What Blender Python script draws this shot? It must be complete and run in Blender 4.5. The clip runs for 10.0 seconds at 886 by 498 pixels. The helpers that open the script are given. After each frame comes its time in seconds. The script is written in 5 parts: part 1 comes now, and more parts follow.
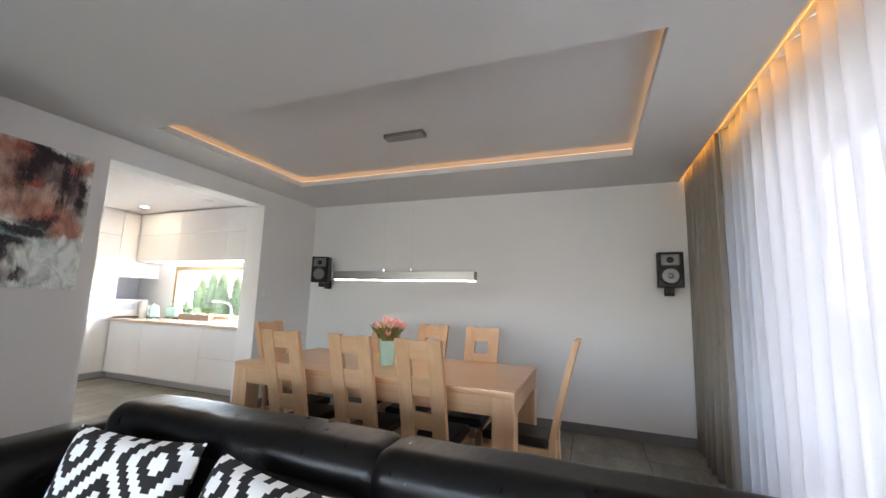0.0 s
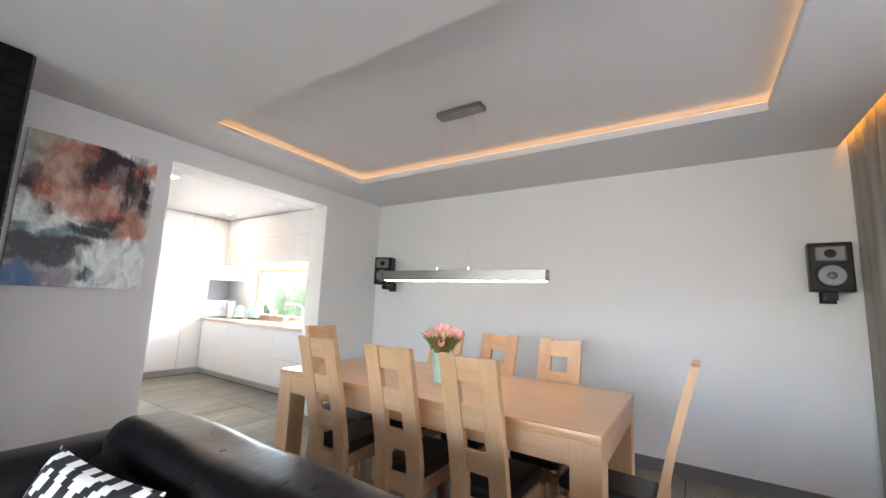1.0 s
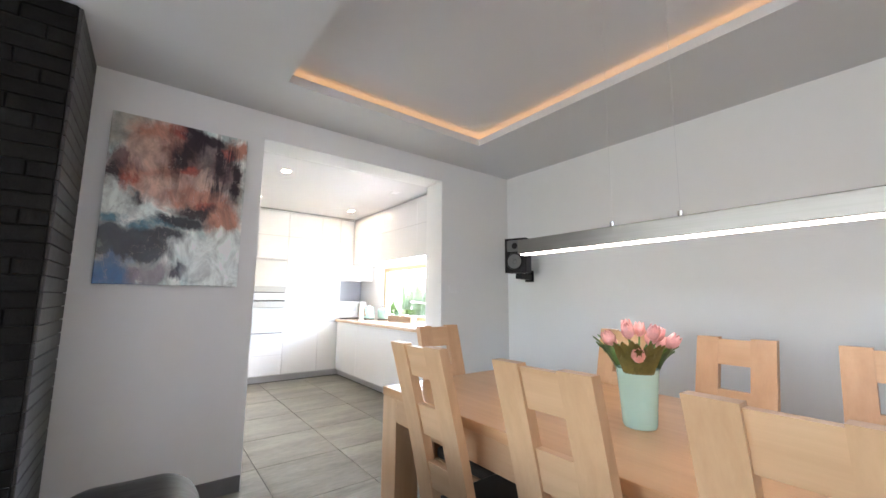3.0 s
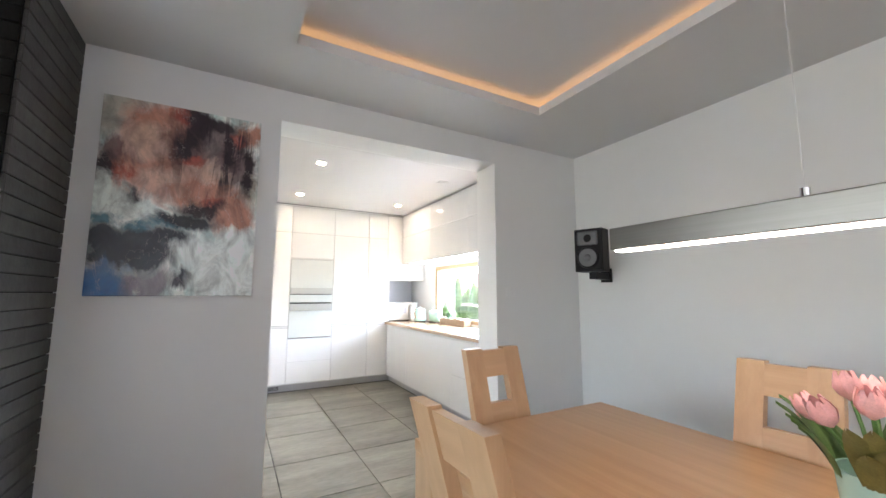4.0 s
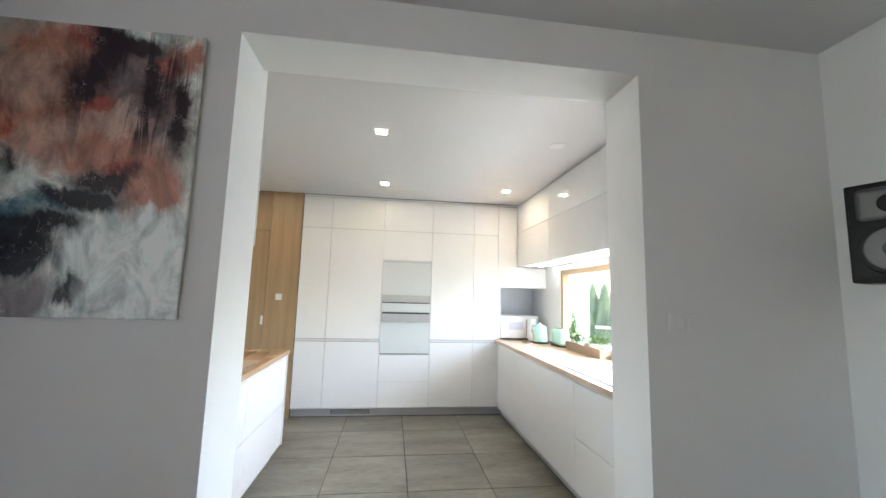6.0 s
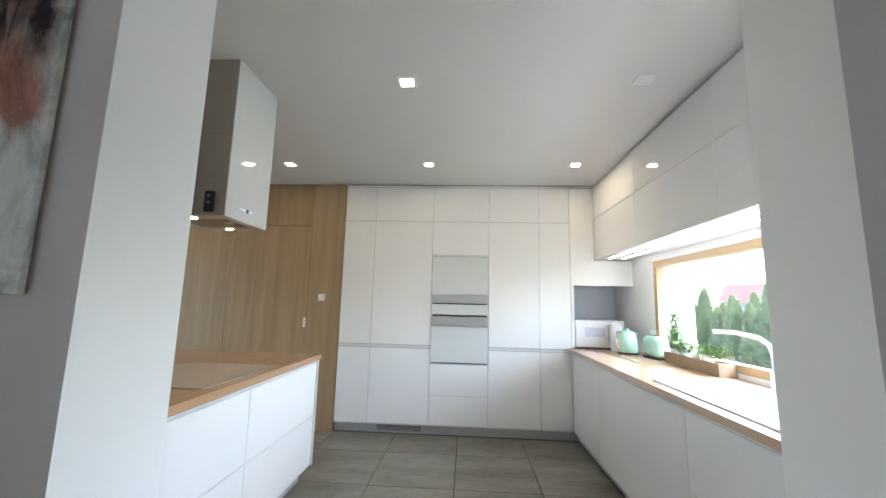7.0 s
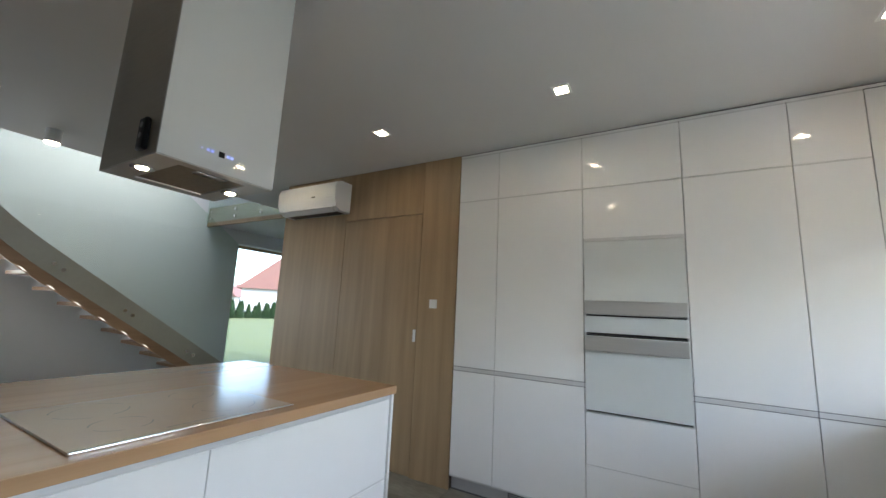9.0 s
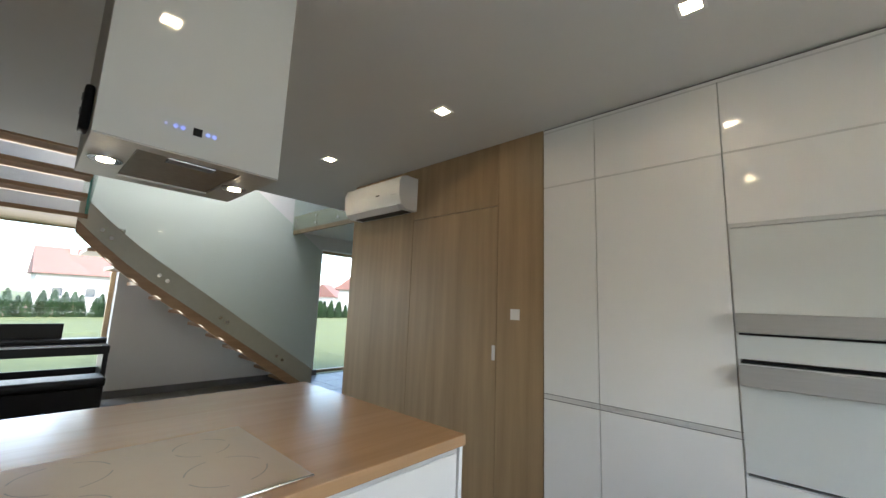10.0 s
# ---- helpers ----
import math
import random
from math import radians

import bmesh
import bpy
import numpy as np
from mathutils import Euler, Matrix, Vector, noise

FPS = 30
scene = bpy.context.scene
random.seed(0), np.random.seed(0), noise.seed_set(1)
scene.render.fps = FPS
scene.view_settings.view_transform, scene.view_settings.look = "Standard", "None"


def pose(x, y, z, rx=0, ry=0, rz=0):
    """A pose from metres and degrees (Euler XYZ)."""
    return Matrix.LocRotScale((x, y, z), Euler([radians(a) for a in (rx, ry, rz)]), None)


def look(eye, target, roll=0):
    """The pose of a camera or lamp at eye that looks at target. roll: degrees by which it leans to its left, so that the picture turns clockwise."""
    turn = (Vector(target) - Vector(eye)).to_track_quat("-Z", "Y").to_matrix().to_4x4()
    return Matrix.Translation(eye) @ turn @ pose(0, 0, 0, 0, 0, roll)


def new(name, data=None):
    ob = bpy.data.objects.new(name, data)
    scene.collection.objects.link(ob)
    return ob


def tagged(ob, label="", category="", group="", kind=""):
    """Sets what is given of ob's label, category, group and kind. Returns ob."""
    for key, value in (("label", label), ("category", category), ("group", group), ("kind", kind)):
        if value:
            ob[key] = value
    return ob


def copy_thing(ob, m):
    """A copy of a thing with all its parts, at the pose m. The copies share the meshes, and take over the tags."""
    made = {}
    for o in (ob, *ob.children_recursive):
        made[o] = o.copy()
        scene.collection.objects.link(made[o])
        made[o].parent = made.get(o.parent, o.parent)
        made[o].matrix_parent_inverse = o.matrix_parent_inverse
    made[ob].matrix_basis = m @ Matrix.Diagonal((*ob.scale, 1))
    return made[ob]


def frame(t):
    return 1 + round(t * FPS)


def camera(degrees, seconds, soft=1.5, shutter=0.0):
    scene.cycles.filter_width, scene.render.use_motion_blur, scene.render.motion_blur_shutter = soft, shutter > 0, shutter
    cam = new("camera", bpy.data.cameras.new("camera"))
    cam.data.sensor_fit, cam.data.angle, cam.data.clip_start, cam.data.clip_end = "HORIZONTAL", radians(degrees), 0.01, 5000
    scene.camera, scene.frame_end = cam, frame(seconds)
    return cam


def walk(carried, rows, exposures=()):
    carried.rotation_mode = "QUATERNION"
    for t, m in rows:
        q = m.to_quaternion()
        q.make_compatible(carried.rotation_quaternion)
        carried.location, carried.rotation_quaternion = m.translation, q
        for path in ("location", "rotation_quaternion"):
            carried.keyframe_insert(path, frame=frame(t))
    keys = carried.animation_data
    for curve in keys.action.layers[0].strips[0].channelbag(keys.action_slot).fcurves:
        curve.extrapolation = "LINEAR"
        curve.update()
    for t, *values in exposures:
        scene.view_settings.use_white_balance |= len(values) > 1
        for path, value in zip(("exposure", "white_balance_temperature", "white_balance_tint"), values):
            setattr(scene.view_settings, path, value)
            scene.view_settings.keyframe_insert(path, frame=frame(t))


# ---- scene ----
cam = camera(98.5, 10.0)
PATH = [
    (0, (-0.55, 0.681, 1.317), (-1.261, 2.532, 1.584), 1.7),
    (0.5, (-0.579, 0.949, 1.337), (-1.487, 2.711, 1.603), 2.0),
    (1, (-0.629, 1.205, 1.325), (-1.714, 2.863, 1.598), 2.4),
    (1.5, (-0.747, 1.462, 1.316), (-1.997, 3.0, 1.584), 2.5),
    (2, (-0.891, 1.669, 1.288), (-2.272, 3.091, 1.555), 2.4),
    (2.5, (-1.102, 1.815, 1.241), (-2.589, 3.126, 1.507), 1.4),
    (4, (-1.77, 2.328, 1.332), (-3.512, 3.282, 1.564), 0.1),
    (4.5, (-2.009, 2.554, 1.39), (-3.829, 3.352, 1.619), 0.6),
    (5, (-2.247, 2.774, 1.433), (-4.133, 3.399, 1.662), 1.2),
    (5.5, (-2.517, 2.976, 1.447), (-4.455, 3.413, 1.678), 1.5),
    (7, (-3.45, 3.382, 1.321), (-5.426, 3.258, 1.602), 1.4),
    (7.5, (-3.812, 3.456, 1.284), (-5.759, 3.119, 1.595), 1.4),
    (8, (-4.134, 3.496, 1.275), (-6.031, 2.952, 1.597), 1.6),
    (8.5, (-4.475, 3.515, 1.275), (-6.288, 2.737, 1.603), 2.2),
    (9, (-4.761, 3.477, 1.296), (-6.471, 2.49, 1.618), 2.7),
    (9.5, (-5.021, 3.37, 1.337), (-6.605, 2.189, 1.648), 2.5),
    (10, (-5.228, 3.238, 1.392), (-6.68, 1.895, 1.686), 2.2),
]
walk(cam, [(t, look(eye, target, roll)) for t, eye, target, roll in PATH], exposures=[(0.0, 5.25, 6450, 17), (1.0, 5.78, 6300, 18), (1.5, 5.84, 6250, 17), (2.5, 5.76, 6250, 17), (4.0, 5.5, 6300, 16), (4.5, 5.38, 6300, 15), (5.5, 5.17, 6200, 13), (7.0, 4.6, 6050, 12), (7.5, 4.26, 5900, 12), (8.0, 3.93, 5950, 12), (9.0, 3.86, 6050, 12), (9.5, 3.88, 6200, 12), (10.0, 3.92, 6450, 12)])
SKY, DAY, SOUTH_FILL, KITCHEN_DAY, HALL_DAY, LED, SPOT = 0.085, 14.0, 1.5, 1.1, 2.4, 0.044, 9.5


# ---- light: overcast day, warm cove strips, small downlights ----
world = bpy.data.worlds.new("World")
scene.world = world
world.use_nodes = True
wn = world.node_tree.nodes
sky = wn.new("ShaderNodeTexSky")
sky.sky_type, sky.sun_disc = "NISHITA", False
sky.sun_elevation, sky.sun_rotation = radians(52), radians(8)
sky.air_density, sky.dust_density, sky.ozone_density = 1.0, 2.5, 1.0
world.node_tree.links.new(sky.outputs[0], wn["Background"].inputs[0])
wn["Background"].inputs[1].default_value = SKY
sun = new("sun", bpy.data.lights.new("sun", "SUN"))
sun.data.energy, sun.data.angle, sun.data.color = 0.5, radians(40), (0.96, 0.98, 1.0)
sun.matrix_world = look((1.7, 12, 15.5), (0, 0, 0))
# sky light in the opening of the large east window, behind the sheer curtain
day = new("window_daylight", bpy.data.lights.new("window_daylight", "AREA"))
day.data.shape, day.data.size, day.data.size_y, day.data.energy, day.data.color = "RECTANGLE", 5.1, 2.35, DAY, (1.0, 0.945, 0.88)
day.matrix_world = look((1.0, 1.0, 1.25), (-3, 1.0, 0.35))
day.data.spread = radians(150)
# sky-like fill light in the opening of an added, unseen living room south window
day2 = new("south_fill", bpy.data.lights.new("south_fill", "AREA"))
day2.data.shape, day2.data.size, day2.data.size_y, day2.data.energy, day2.data.color = "RECTANGLE", 2.9, 2.1, SOUTH_FILL, (1.0, 0.94, 0.90)
day2.matrix_world = look((-1.4, -3.56, 1.2), (-1.4, 4.0, 1.2))

# sky light in the opening of the low kitchen window, falling inwards and down
day3 = new("kitchen_daylight", bpy.data.lights.new("kitchen_daylight", "AREA"))
day3.data.shape, day3.data.size, day3.data.size_y, day3.data.energy, day3.data.color = "RECTANGLE", 2.3, 0.7, KITCHEN_DAY, (0.76, 0.88, 1.0)
day3.matrix_world = look((-5.83, 5.38, 1.36), (-5.83, 3.4, 0.0))
day3.data.spread = radians(140)

# sky light in the opening of the tall hall window
day4 = new("hall_daylight", bpy.data.lights.new("hall_daylight", "AREA"))
day4.data.shape, day4.data.size, day4.data.size_y, day4.data.energy, day4.data.color = "RECTANGLE", 2.3, 2.1, HALL_DAY, (1.0, 0.97, 0.94)
day4.matrix_world = look((-4.84, -3.88, 1.15), (-5.4, -1.4, 0.1))


# ---- materials ----
def mat(name, color, rough=0.5, metal=0.0, vary=0.06, scale=6.0, bump=0.0, bscale=60.0, coat=0.0, stretch=(1, 1, 1), rvary=0.0, random_v=0.0, spec=None):
    """Principled material with two scales of variation in tone, roughness and fine relief."""
    m = bpy.data.materials.new(name)
    m.use_nodes = True
    n, l = m.node_tree.nodes, m.node_tree.links
    p = n["Principled BSDF"]
    p.inputs["Metallic"].default_value = metal
    p.inputs["Roughness"].default_value = rough
    p.inputs["Coat Weight"].default_value = coat
    p.inputs["Coat Roughness"].default_value = 0.04
    if spec is not None:
        p.inputs["Specular IOR Level"].default_value = spec
    tc, mp = n.new("ShaderNodeTexCoord"), n.new("ShaderNodeMapping")
    mp.inputs["Scale"].default_value = stretch
    at = tc.outputs["Object"]
    if random_v:
        # every piece takes its own stretch of the pattern
        oi, off = n.new("ShaderNodeObjectInfo"), n.new("ShaderNodeVectorMath")
        off.operation, off.inputs[1].default_value = "MULTIPLY_ADD", (31.0, 17.0, 5.0)
        l.new(oi.outputs["Random"], off.inputs[0]); l.new(at, off.inputs[2])
        at = off.outputs[0]
    l.new(at, mp.inputs[0])
    a, b = n.new("ShaderNodeTexNoise"), n.new("ShaderNodeTexNoise")
    for t, s in ((a, scale), (b, scale * 9)):
        t.inputs["Scale"].default_value, t.inputs["Detail"].default_value = s, 6
        l.new(mp.outputs[0], t.inputs["Vector"])
    mix = n.new("ShaderNodeMath")
    mix.operation = "MULTIPLY_ADD"
    l.new(b.outputs[0], mix.inputs[0])
    mix.inputs[1].default_value = 0.5
    l.new(a.outputs[0], mix.inputs[2])
    rng = n.new("ShaderNodeMapRange")
    rng.inputs[1].default_value, rng.inputs[2].default_value = 0.45, 1.05
    rng.inputs[3].default_value, rng.inputs[4].default_value = 1 - vary, 1 + vary
    l.new(mix.outputs[0], rng.inputs[0])
    tone = rng.outputs[0]
    if random_v:
        rr, mu = n.new("ShaderNodeMapRange"), n.new("ShaderNodeMath")
        rr.inputs[3].default_value, rr.inputs[4].default_value = 1 - random_v, 1 + random_v
        l.new(oi.outputs["Random"], rr.inputs[0])
        mu.operation = "MULTIPLY"
        l.new(tone, mu.inputs[0]); l.new(rr.outputs[0], mu.inputs[1])
        tone = mu.outputs[0]
    sc = n.new("ShaderNodeVectorMath")
    sc.operation = "SCALE"
    sc.inputs[0].default_value = color
    l.new(tone, sc.inputs["Scale"])
    l.new(sc.outputs[0], p.inputs["Base Color"])
    if rvary:
        r2 = n.new("ShaderNodeMapRange")
        r2.inputs[1].default_value, r2.inputs[2].default_value = 0.3, 0.7
        r2.inputs[3].default_value, r2.inputs[4].default_value = rough - rvary, rough + rvary
        l.new(a.outputs[0], r2.inputs[0]); l.new(r2.outputs[0], p.inputs["Roughness"])
    if bump:
        c, bp = n.new("ShaderNodeTexNoise"), n.new("ShaderNodeBump")
        c.inputs["Scale"].default_value, c.inputs["Detail"].default_value = bscale, 5
        l.new(mp.outputs[0], c.inputs["Vector"])
        bp.inputs["Strength"].default_value, bp.inputs["Distance"].default_value = bump, 0.004
        l.new(c.outputs[0], bp.inputs["Height"]); l.new(bp.outputs[0], p.inputs["Normal"])
    return m


def glow(name, color, strength):
    m = bpy.data.materials.new(name)
    m.use_nodes = True
    p = m.node_tree.nodes["Principled BSDF"]
    p.inputs["Base Color"].default_value = (0.8, 0.8, 0.8, 1)
    p.inputs["Emission Color"].default_value, p.inputs["Emission Strength"].default_value = (*color, 1), strength
    return m


def wood(name, light, dark, axis, rough=0.35, grain=26.0, coat=0.0, contrast=1.0):
    """Board wood: long fibres along one axis (0 x, 1 y, 2 z), slow bands across, fine pores."""
    m = bpy.data.materials.new(name)
    m.use_nodes = True
    n, l = m.node_tree.nodes, m.node_tree.links
    p = n["Principled BSDF"]
    p.inputs["Roughness"].default_value, p.inputs["Coat Weight"].default_value = rough, coat
    p.inputs["Coat Roughness"].default_value = 0.15
    tc, mp = n.new("ShaderNodeTexCoord"), n.new("ShaderNodeMapping")
    s = [1.0, 1.0, 1.0]
    s[axis] = 0.05
    mp.inputs["Scale"].default_value = s
    oi, ad = n.new("ShaderNodeObjectInfo"), n.new("ShaderNodeVectorMath")
    l.new(tc.outputs["Object"], ad.inputs[0]); l.new(oi.outputs["Random"], ad.inputs[1])
    l.new(ad.outputs[0], mp.inputs[0])
    a, b, c = (n.new("ShaderNodeTexNoise") for _ in range(3))
    for t, k, d in ((a, grain, 8), (b, grain * 0.22, 3), (c, grain * 7, 3)):
        t.inputs["Scale"].default_value, t.inputs["Detail"].default_value = k, d
        l.new(mp.outputs[0], t.inputs["Vector"])
    m1, m2 = n.new("ShaderNodeMath"), n.new("ShaderNodeMath")
    m1.operation, m2.operation = "MULTIPLY_ADD", "MULTIPLY_ADD"
    l.new(b.outputs[0], m1.inputs[0]); m1.inputs[1].default_value = 0.8; l.new(a.outputs[0], m1.inputs[2])
    l.new(c.outputs[0], m2.inputs[0]); m2.inputs[1].default_value = 0.25; l.new(m1.outputs[0], m2.inputs[2])
    r = n.new("ShaderNodeMapRange")
    r.inputs[1].default_value, r.inputs[2].default_value = 1.02 - 0.3 / contrast, 1.02 + 0.3 / contrast
    l.new(m2.outputs[0], r.inputs[0])
    mx = n.new("ShaderNodeMix")
    mx.data_type = "RGBA"
    mx.inputs[6].default_value, mx.inputs[7].default_value = (*dark, 1), (*light, 1)
    l.new(r.outputs[0], mx.inputs[0]); l.new(mx.outputs[2], p.inputs["Base Color"])
    bp = n.new("ShaderNodeBump")
    bp.inputs["Strength"].default_value, bp.inputs["Distance"].default_value = 0.15, 0.002
    l.new(m2.outputs[0], bp.inputs["Height"]); l.new(bp.outputs[0], p.inputs["Normal"])
    return m


def glass(name, color, rough=0.0):
    m = bpy.data.materials.new(name)
    m.use_nodes = True
    n, l = m.node_tree.nodes, m.node_tree.links
    out = n["Material Output"]
    n.remove(n["Principled BSDF"])
    t, g, f, mx = n.new("ShaderNodeBsdfTransparent"), n.new("ShaderNodeBsdfGlossy"), n.new("ShaderNodeLayerWeight"), n.new("ShaderNodeMixShader")
    f.inputs["Blend"].default_value = 0.5
    pw, ma = n.new("ShaderNodeMath"), n.new("ShaderNodeMath")
    pw.operation, ma.operation = "POWER", "MULTIPLY_ADD"
    pw.inputs[1].default_value, ma.inputs[1].default_value, ma.inputs[2].default_value = 4.0, 0.5, 0.03
    t.inputs[0].default_value = (*color, 1)
    g.inputs["Roughness"].default_value = rough
    l.new(f.outputs["Facing"], pw.inputs[0]); l.new(pw.outputs[0], ma.inputs[0])
    l.new(ma.outputs[0], mx.inputs[0]); l.new(t.outputs[0], mx.inputs[1]); l.new(g.outputs[0], mx.inputs[2])
    l.new(mx.outputs[0], out.inputs[0])
    return m


def sheer(name, color, clear):
    m = bpy.data.materials.new(name)
    m.use_nodes = True
    n, l = m.node_tree.nodes, m.node_tree.links
    n.remove(n["Principled BSDF"])
    d, t, c = n.new("ShaderNodeBsdfDiffuse"), n.new("ShaderNodeBsdfTranslucent"), n.new("ShaderNodeBsdfTransparent")
    a, b = n.new("ShaderNodeMixShader"), n.new("ShaderNodeMixShader")
    tc, w = n.new("ShaderNodeTexCoord"), n.new("ShaderNodeTexNoise")
    w.inputs["Scale"].default_value = 240
    l.new(tc.outputs["Object"], w.inputs["Vector"])
    mr = n.new("ShaderNodeMapRange")
    mr.inputs[3].default_value, mr.inputs[4].default_value = clear * 0.5, clear * 1.5
    l.new(w.outputs[0], mr.inputs[0])
    for s in (d, t):
        s.inputs[0].default_value = (*color, 1)
    a.inputs[0].default_value = 0.13
    l.new(mr.outputs[0], b.inputs[0])
    l.new(d.outputs[0], a.inputs[1]); l.new(t.outputs[0], a.inputs[2])
    l.new(a.outputs[0], b.inputs[1]); l.new(c.outputs[0], b.inputs[2])
    l.new(b.outputs[0], n["Material Output"].inputs[0])
    return m


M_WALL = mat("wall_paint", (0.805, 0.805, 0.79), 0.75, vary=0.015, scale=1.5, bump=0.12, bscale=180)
# ceiling white set darker than the walls': dimmer light put into its colour
M_CEIL = mat("dimmed_ceiling_paint", (0.69, 0.683, 0.672), 0.8, vary=0.015, scale=1.0, bump=0.08, bscale=150)
M_GLOSS = mat("white_lacquer", (0.81, 0.81, 0.80), 0.055, vary=0.01, scale=2.0, spec=0.42)
M_GLOSS_EDGE = mat("lacquer_edge", (0.60, 0.60, 0.59), 0.4, vary=0.02)
# near-black for strips that draw the shade in joints and at the floor
M_GAP_SHADE = mat("dark_joint_shade", (0.10, 0.10, 0.10), 0.6, vary=0.1)
M_GROOVE = mat("grip_channel_aluminium", (0.66, 0.66, 0.655), 0.4, metal=0.35, vary=0.03)
M_PLINTH = mat("plinth_aluminium", (0.42, 0.42, 0.43), 0.45, metal=0.3, vary=0.05, stretch=(1, 1, 12))
M_TILE = mat("concrete_tile", (0.205, 0.197, 0.165), 0.42, vary=0.50, scale=2.4, bump=0.10, bscale=60, stretch=(2.4, 0.6, 1), rvary=0.03, random_v=0.10)
M_GROUT = mat("grout", (0.03, 0.03, 0.028), 0.85, vary=0.15, scale=20)
M_BASE = mat("baseboard_grey", (0.17, 0.17, 0.175), 0.45, vary=0.10, scale=8)
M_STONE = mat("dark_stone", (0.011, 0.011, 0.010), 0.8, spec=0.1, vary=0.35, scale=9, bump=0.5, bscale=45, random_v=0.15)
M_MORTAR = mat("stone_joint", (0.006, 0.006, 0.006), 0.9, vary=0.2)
# slips on the chimney's side, a lighter grey than the front ones
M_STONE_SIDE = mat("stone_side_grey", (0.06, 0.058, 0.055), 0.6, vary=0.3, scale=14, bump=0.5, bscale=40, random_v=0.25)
M_OAK_X = wood("oak_table", (0.62, 0.37, 0.19), (0.50, 0.275, 0.13), 0, 0.30, coat=0.25)
M_OAK_Z = wood("oak_chair", (0.64, 0.41, 0.235), (0.52, 0.315, 0.17), 2, 0.36)
M_OAK_XS = wood("oak_rail", (0.64, 0.41, 0.235), (0.52, 0.315, 0.17), 0, 0.36)
M_TOP_X = wood("oak_worktop", (0.50, 0.315, 0.175), (0.40, 0.24, 0.125), 0, 0.26, grain=20, coat=0.45)
# the worktop oak made paler: the window's reflection is put into its colour
M_TOP_LIT = wood("window_lit_oak_worktop", (0.60, 0.45, 0.32), (0.50, 0.35, 0.23), 0, 0.24, grain=20, coat=0.5)
M_PANEL = wood("oak_panel", (0.40, 0.28, 0.155), (0.275, 0.185, 0.098), 2, 0.42, grain=16, contrast=1.1)
M_FRAME = wood("window_wood", (0.50, 0.36, 0.20), (0.40, 0.27, 0.14), 0, 0.4)
M_STAIR = wood("stair_wood", (0.42, 0.26, 0.14), (0.30, 0.175, 0.09), 0, 0.4)
M_LEATHER = mat("black_leather", (0.0045, 0.0045, 0.005), 0.31, spec=0.30, vary=0.15, scale=10, bump=0.3, bscale=9, stretch=(4, 1.3, 1.6), rvary=0.04)
M_SEAT = mat("dark_seat_leather", (0.012, 0.010, 0.009), 0.42, vary=0.25, scale=14, bump=0.3, bscale=200)
M_BLACK = mat("black_plastic", (0.009, 0.009, 0.010), 0.4, vary=0.1, spec=0.25)
M_STEEL = mat("brushed_steel", (0.52, 0.48, 0.42), 0.46, metal=1.0, vary=0.06, scale=5, stretch=(1, 1, 22), bump=0.05)
M_STEEL_X = mat("brushed_steel_bar", (0.27, 0.255, 0.24), 0.38, metal=1.0, vary=0.08, scale=6, stretch=(0.3, 14, 22))
M_FILTER = mat("filter_mesh", (0.30, 0.26, 0.20), 0.5, metal=0.8, vary=0.12, scale=60)
# steel lightened for the hood's rim: part of the lamps' light is in the colour
M_UNDER = mat("lamplit_underside_steel", (0.68, 0.65, 0.60), 0.42, metal=1.0, vary=0.05, stretch=(1, 14, 1))
M_CHROME = mat("chrome", (0.75, 0.75, 0.75), 0.12, metal=1.0, vary=0.02)
M_CONE = mat("grey_speaker_cone", (0.17, 0.17, 0.172), 0.35, vary=0.08, metal=0.4)
M_ALU = mat("aluminium_bar", (0.48, 0.48, 0.47), 0.5, metal=0.7, vary=0.04, stretch=(1, 1, 18))
M_WGLASS = mat("white_glass", (0.66, 0.685, 0.67), 0.05, vary=0.01, coat=0.4)
M_HOB = mat("beige_hob_glass", (0.47, 0.39, 0.315), 0.16, vary=0.02, spec=0.35)
M_HOBMARK = mat("hob_marking", (0.30, 0.28, 0.26), 0.2, vary=0.02)
M_WHITE = mat("white_plastic", (0.80, 0.80, 0.79), 0.35, vary=0.02)
M_SINK = mat("white_composite", (0.80, 0.80, 0.81), 0.35, vary=0.02)
M_NICHE = mat("niche_panel", (0.58, 0.60, 0.68), 0.35, vary=0.03)
M_MINT = mat("mint_enamel", (0.42, 0.68, 0.60), 0.22, vary=0.03, coat=0.4)
M_MINTV = mat("mint_ceramic", (0.46, 0.70, 0.62), 0.25, vary=0.04, coat=0.3)
M_LEAF = mat("leaf_green", (0.085, 0.16, 0.04), 0.5, vary=0.4, scale=30, random_v=0.2)
M_OLIVE = mat("yellowing_leaf", (0.17, 0.15, 0.04), 0.5, vary=0.35, scale=30, random_v=0.2)
M_HERB = mat("herb_green", (0.10, 0.20, 0.05), 0.5, vary=0.4, scale=40)
M_PETAL = mat("tulip_pink", (0.82, 0.40, 0.37), 0.5, vary=0.22, scale=40, random_v=0.18)
M_SOIL = mat("soil", (0.05, 0.035, 0.025), 0.9, vary=0.3, scale=60)
M_CRATE = wood("planter_wood", (0.42, 0.33, 0.23), (0.27, 0.20, 0.14), 0, 0.7)
M_GRASS = mat("lawn", (0.070, 0.083, 0.022), 0.9, vary=0.25, scale=0.8, bump=0.4, bscale=30)
M_CONIFER = mat("conifer", (0.045, 0.095, 0.035), 0.8, vary=0.5, scale=3)
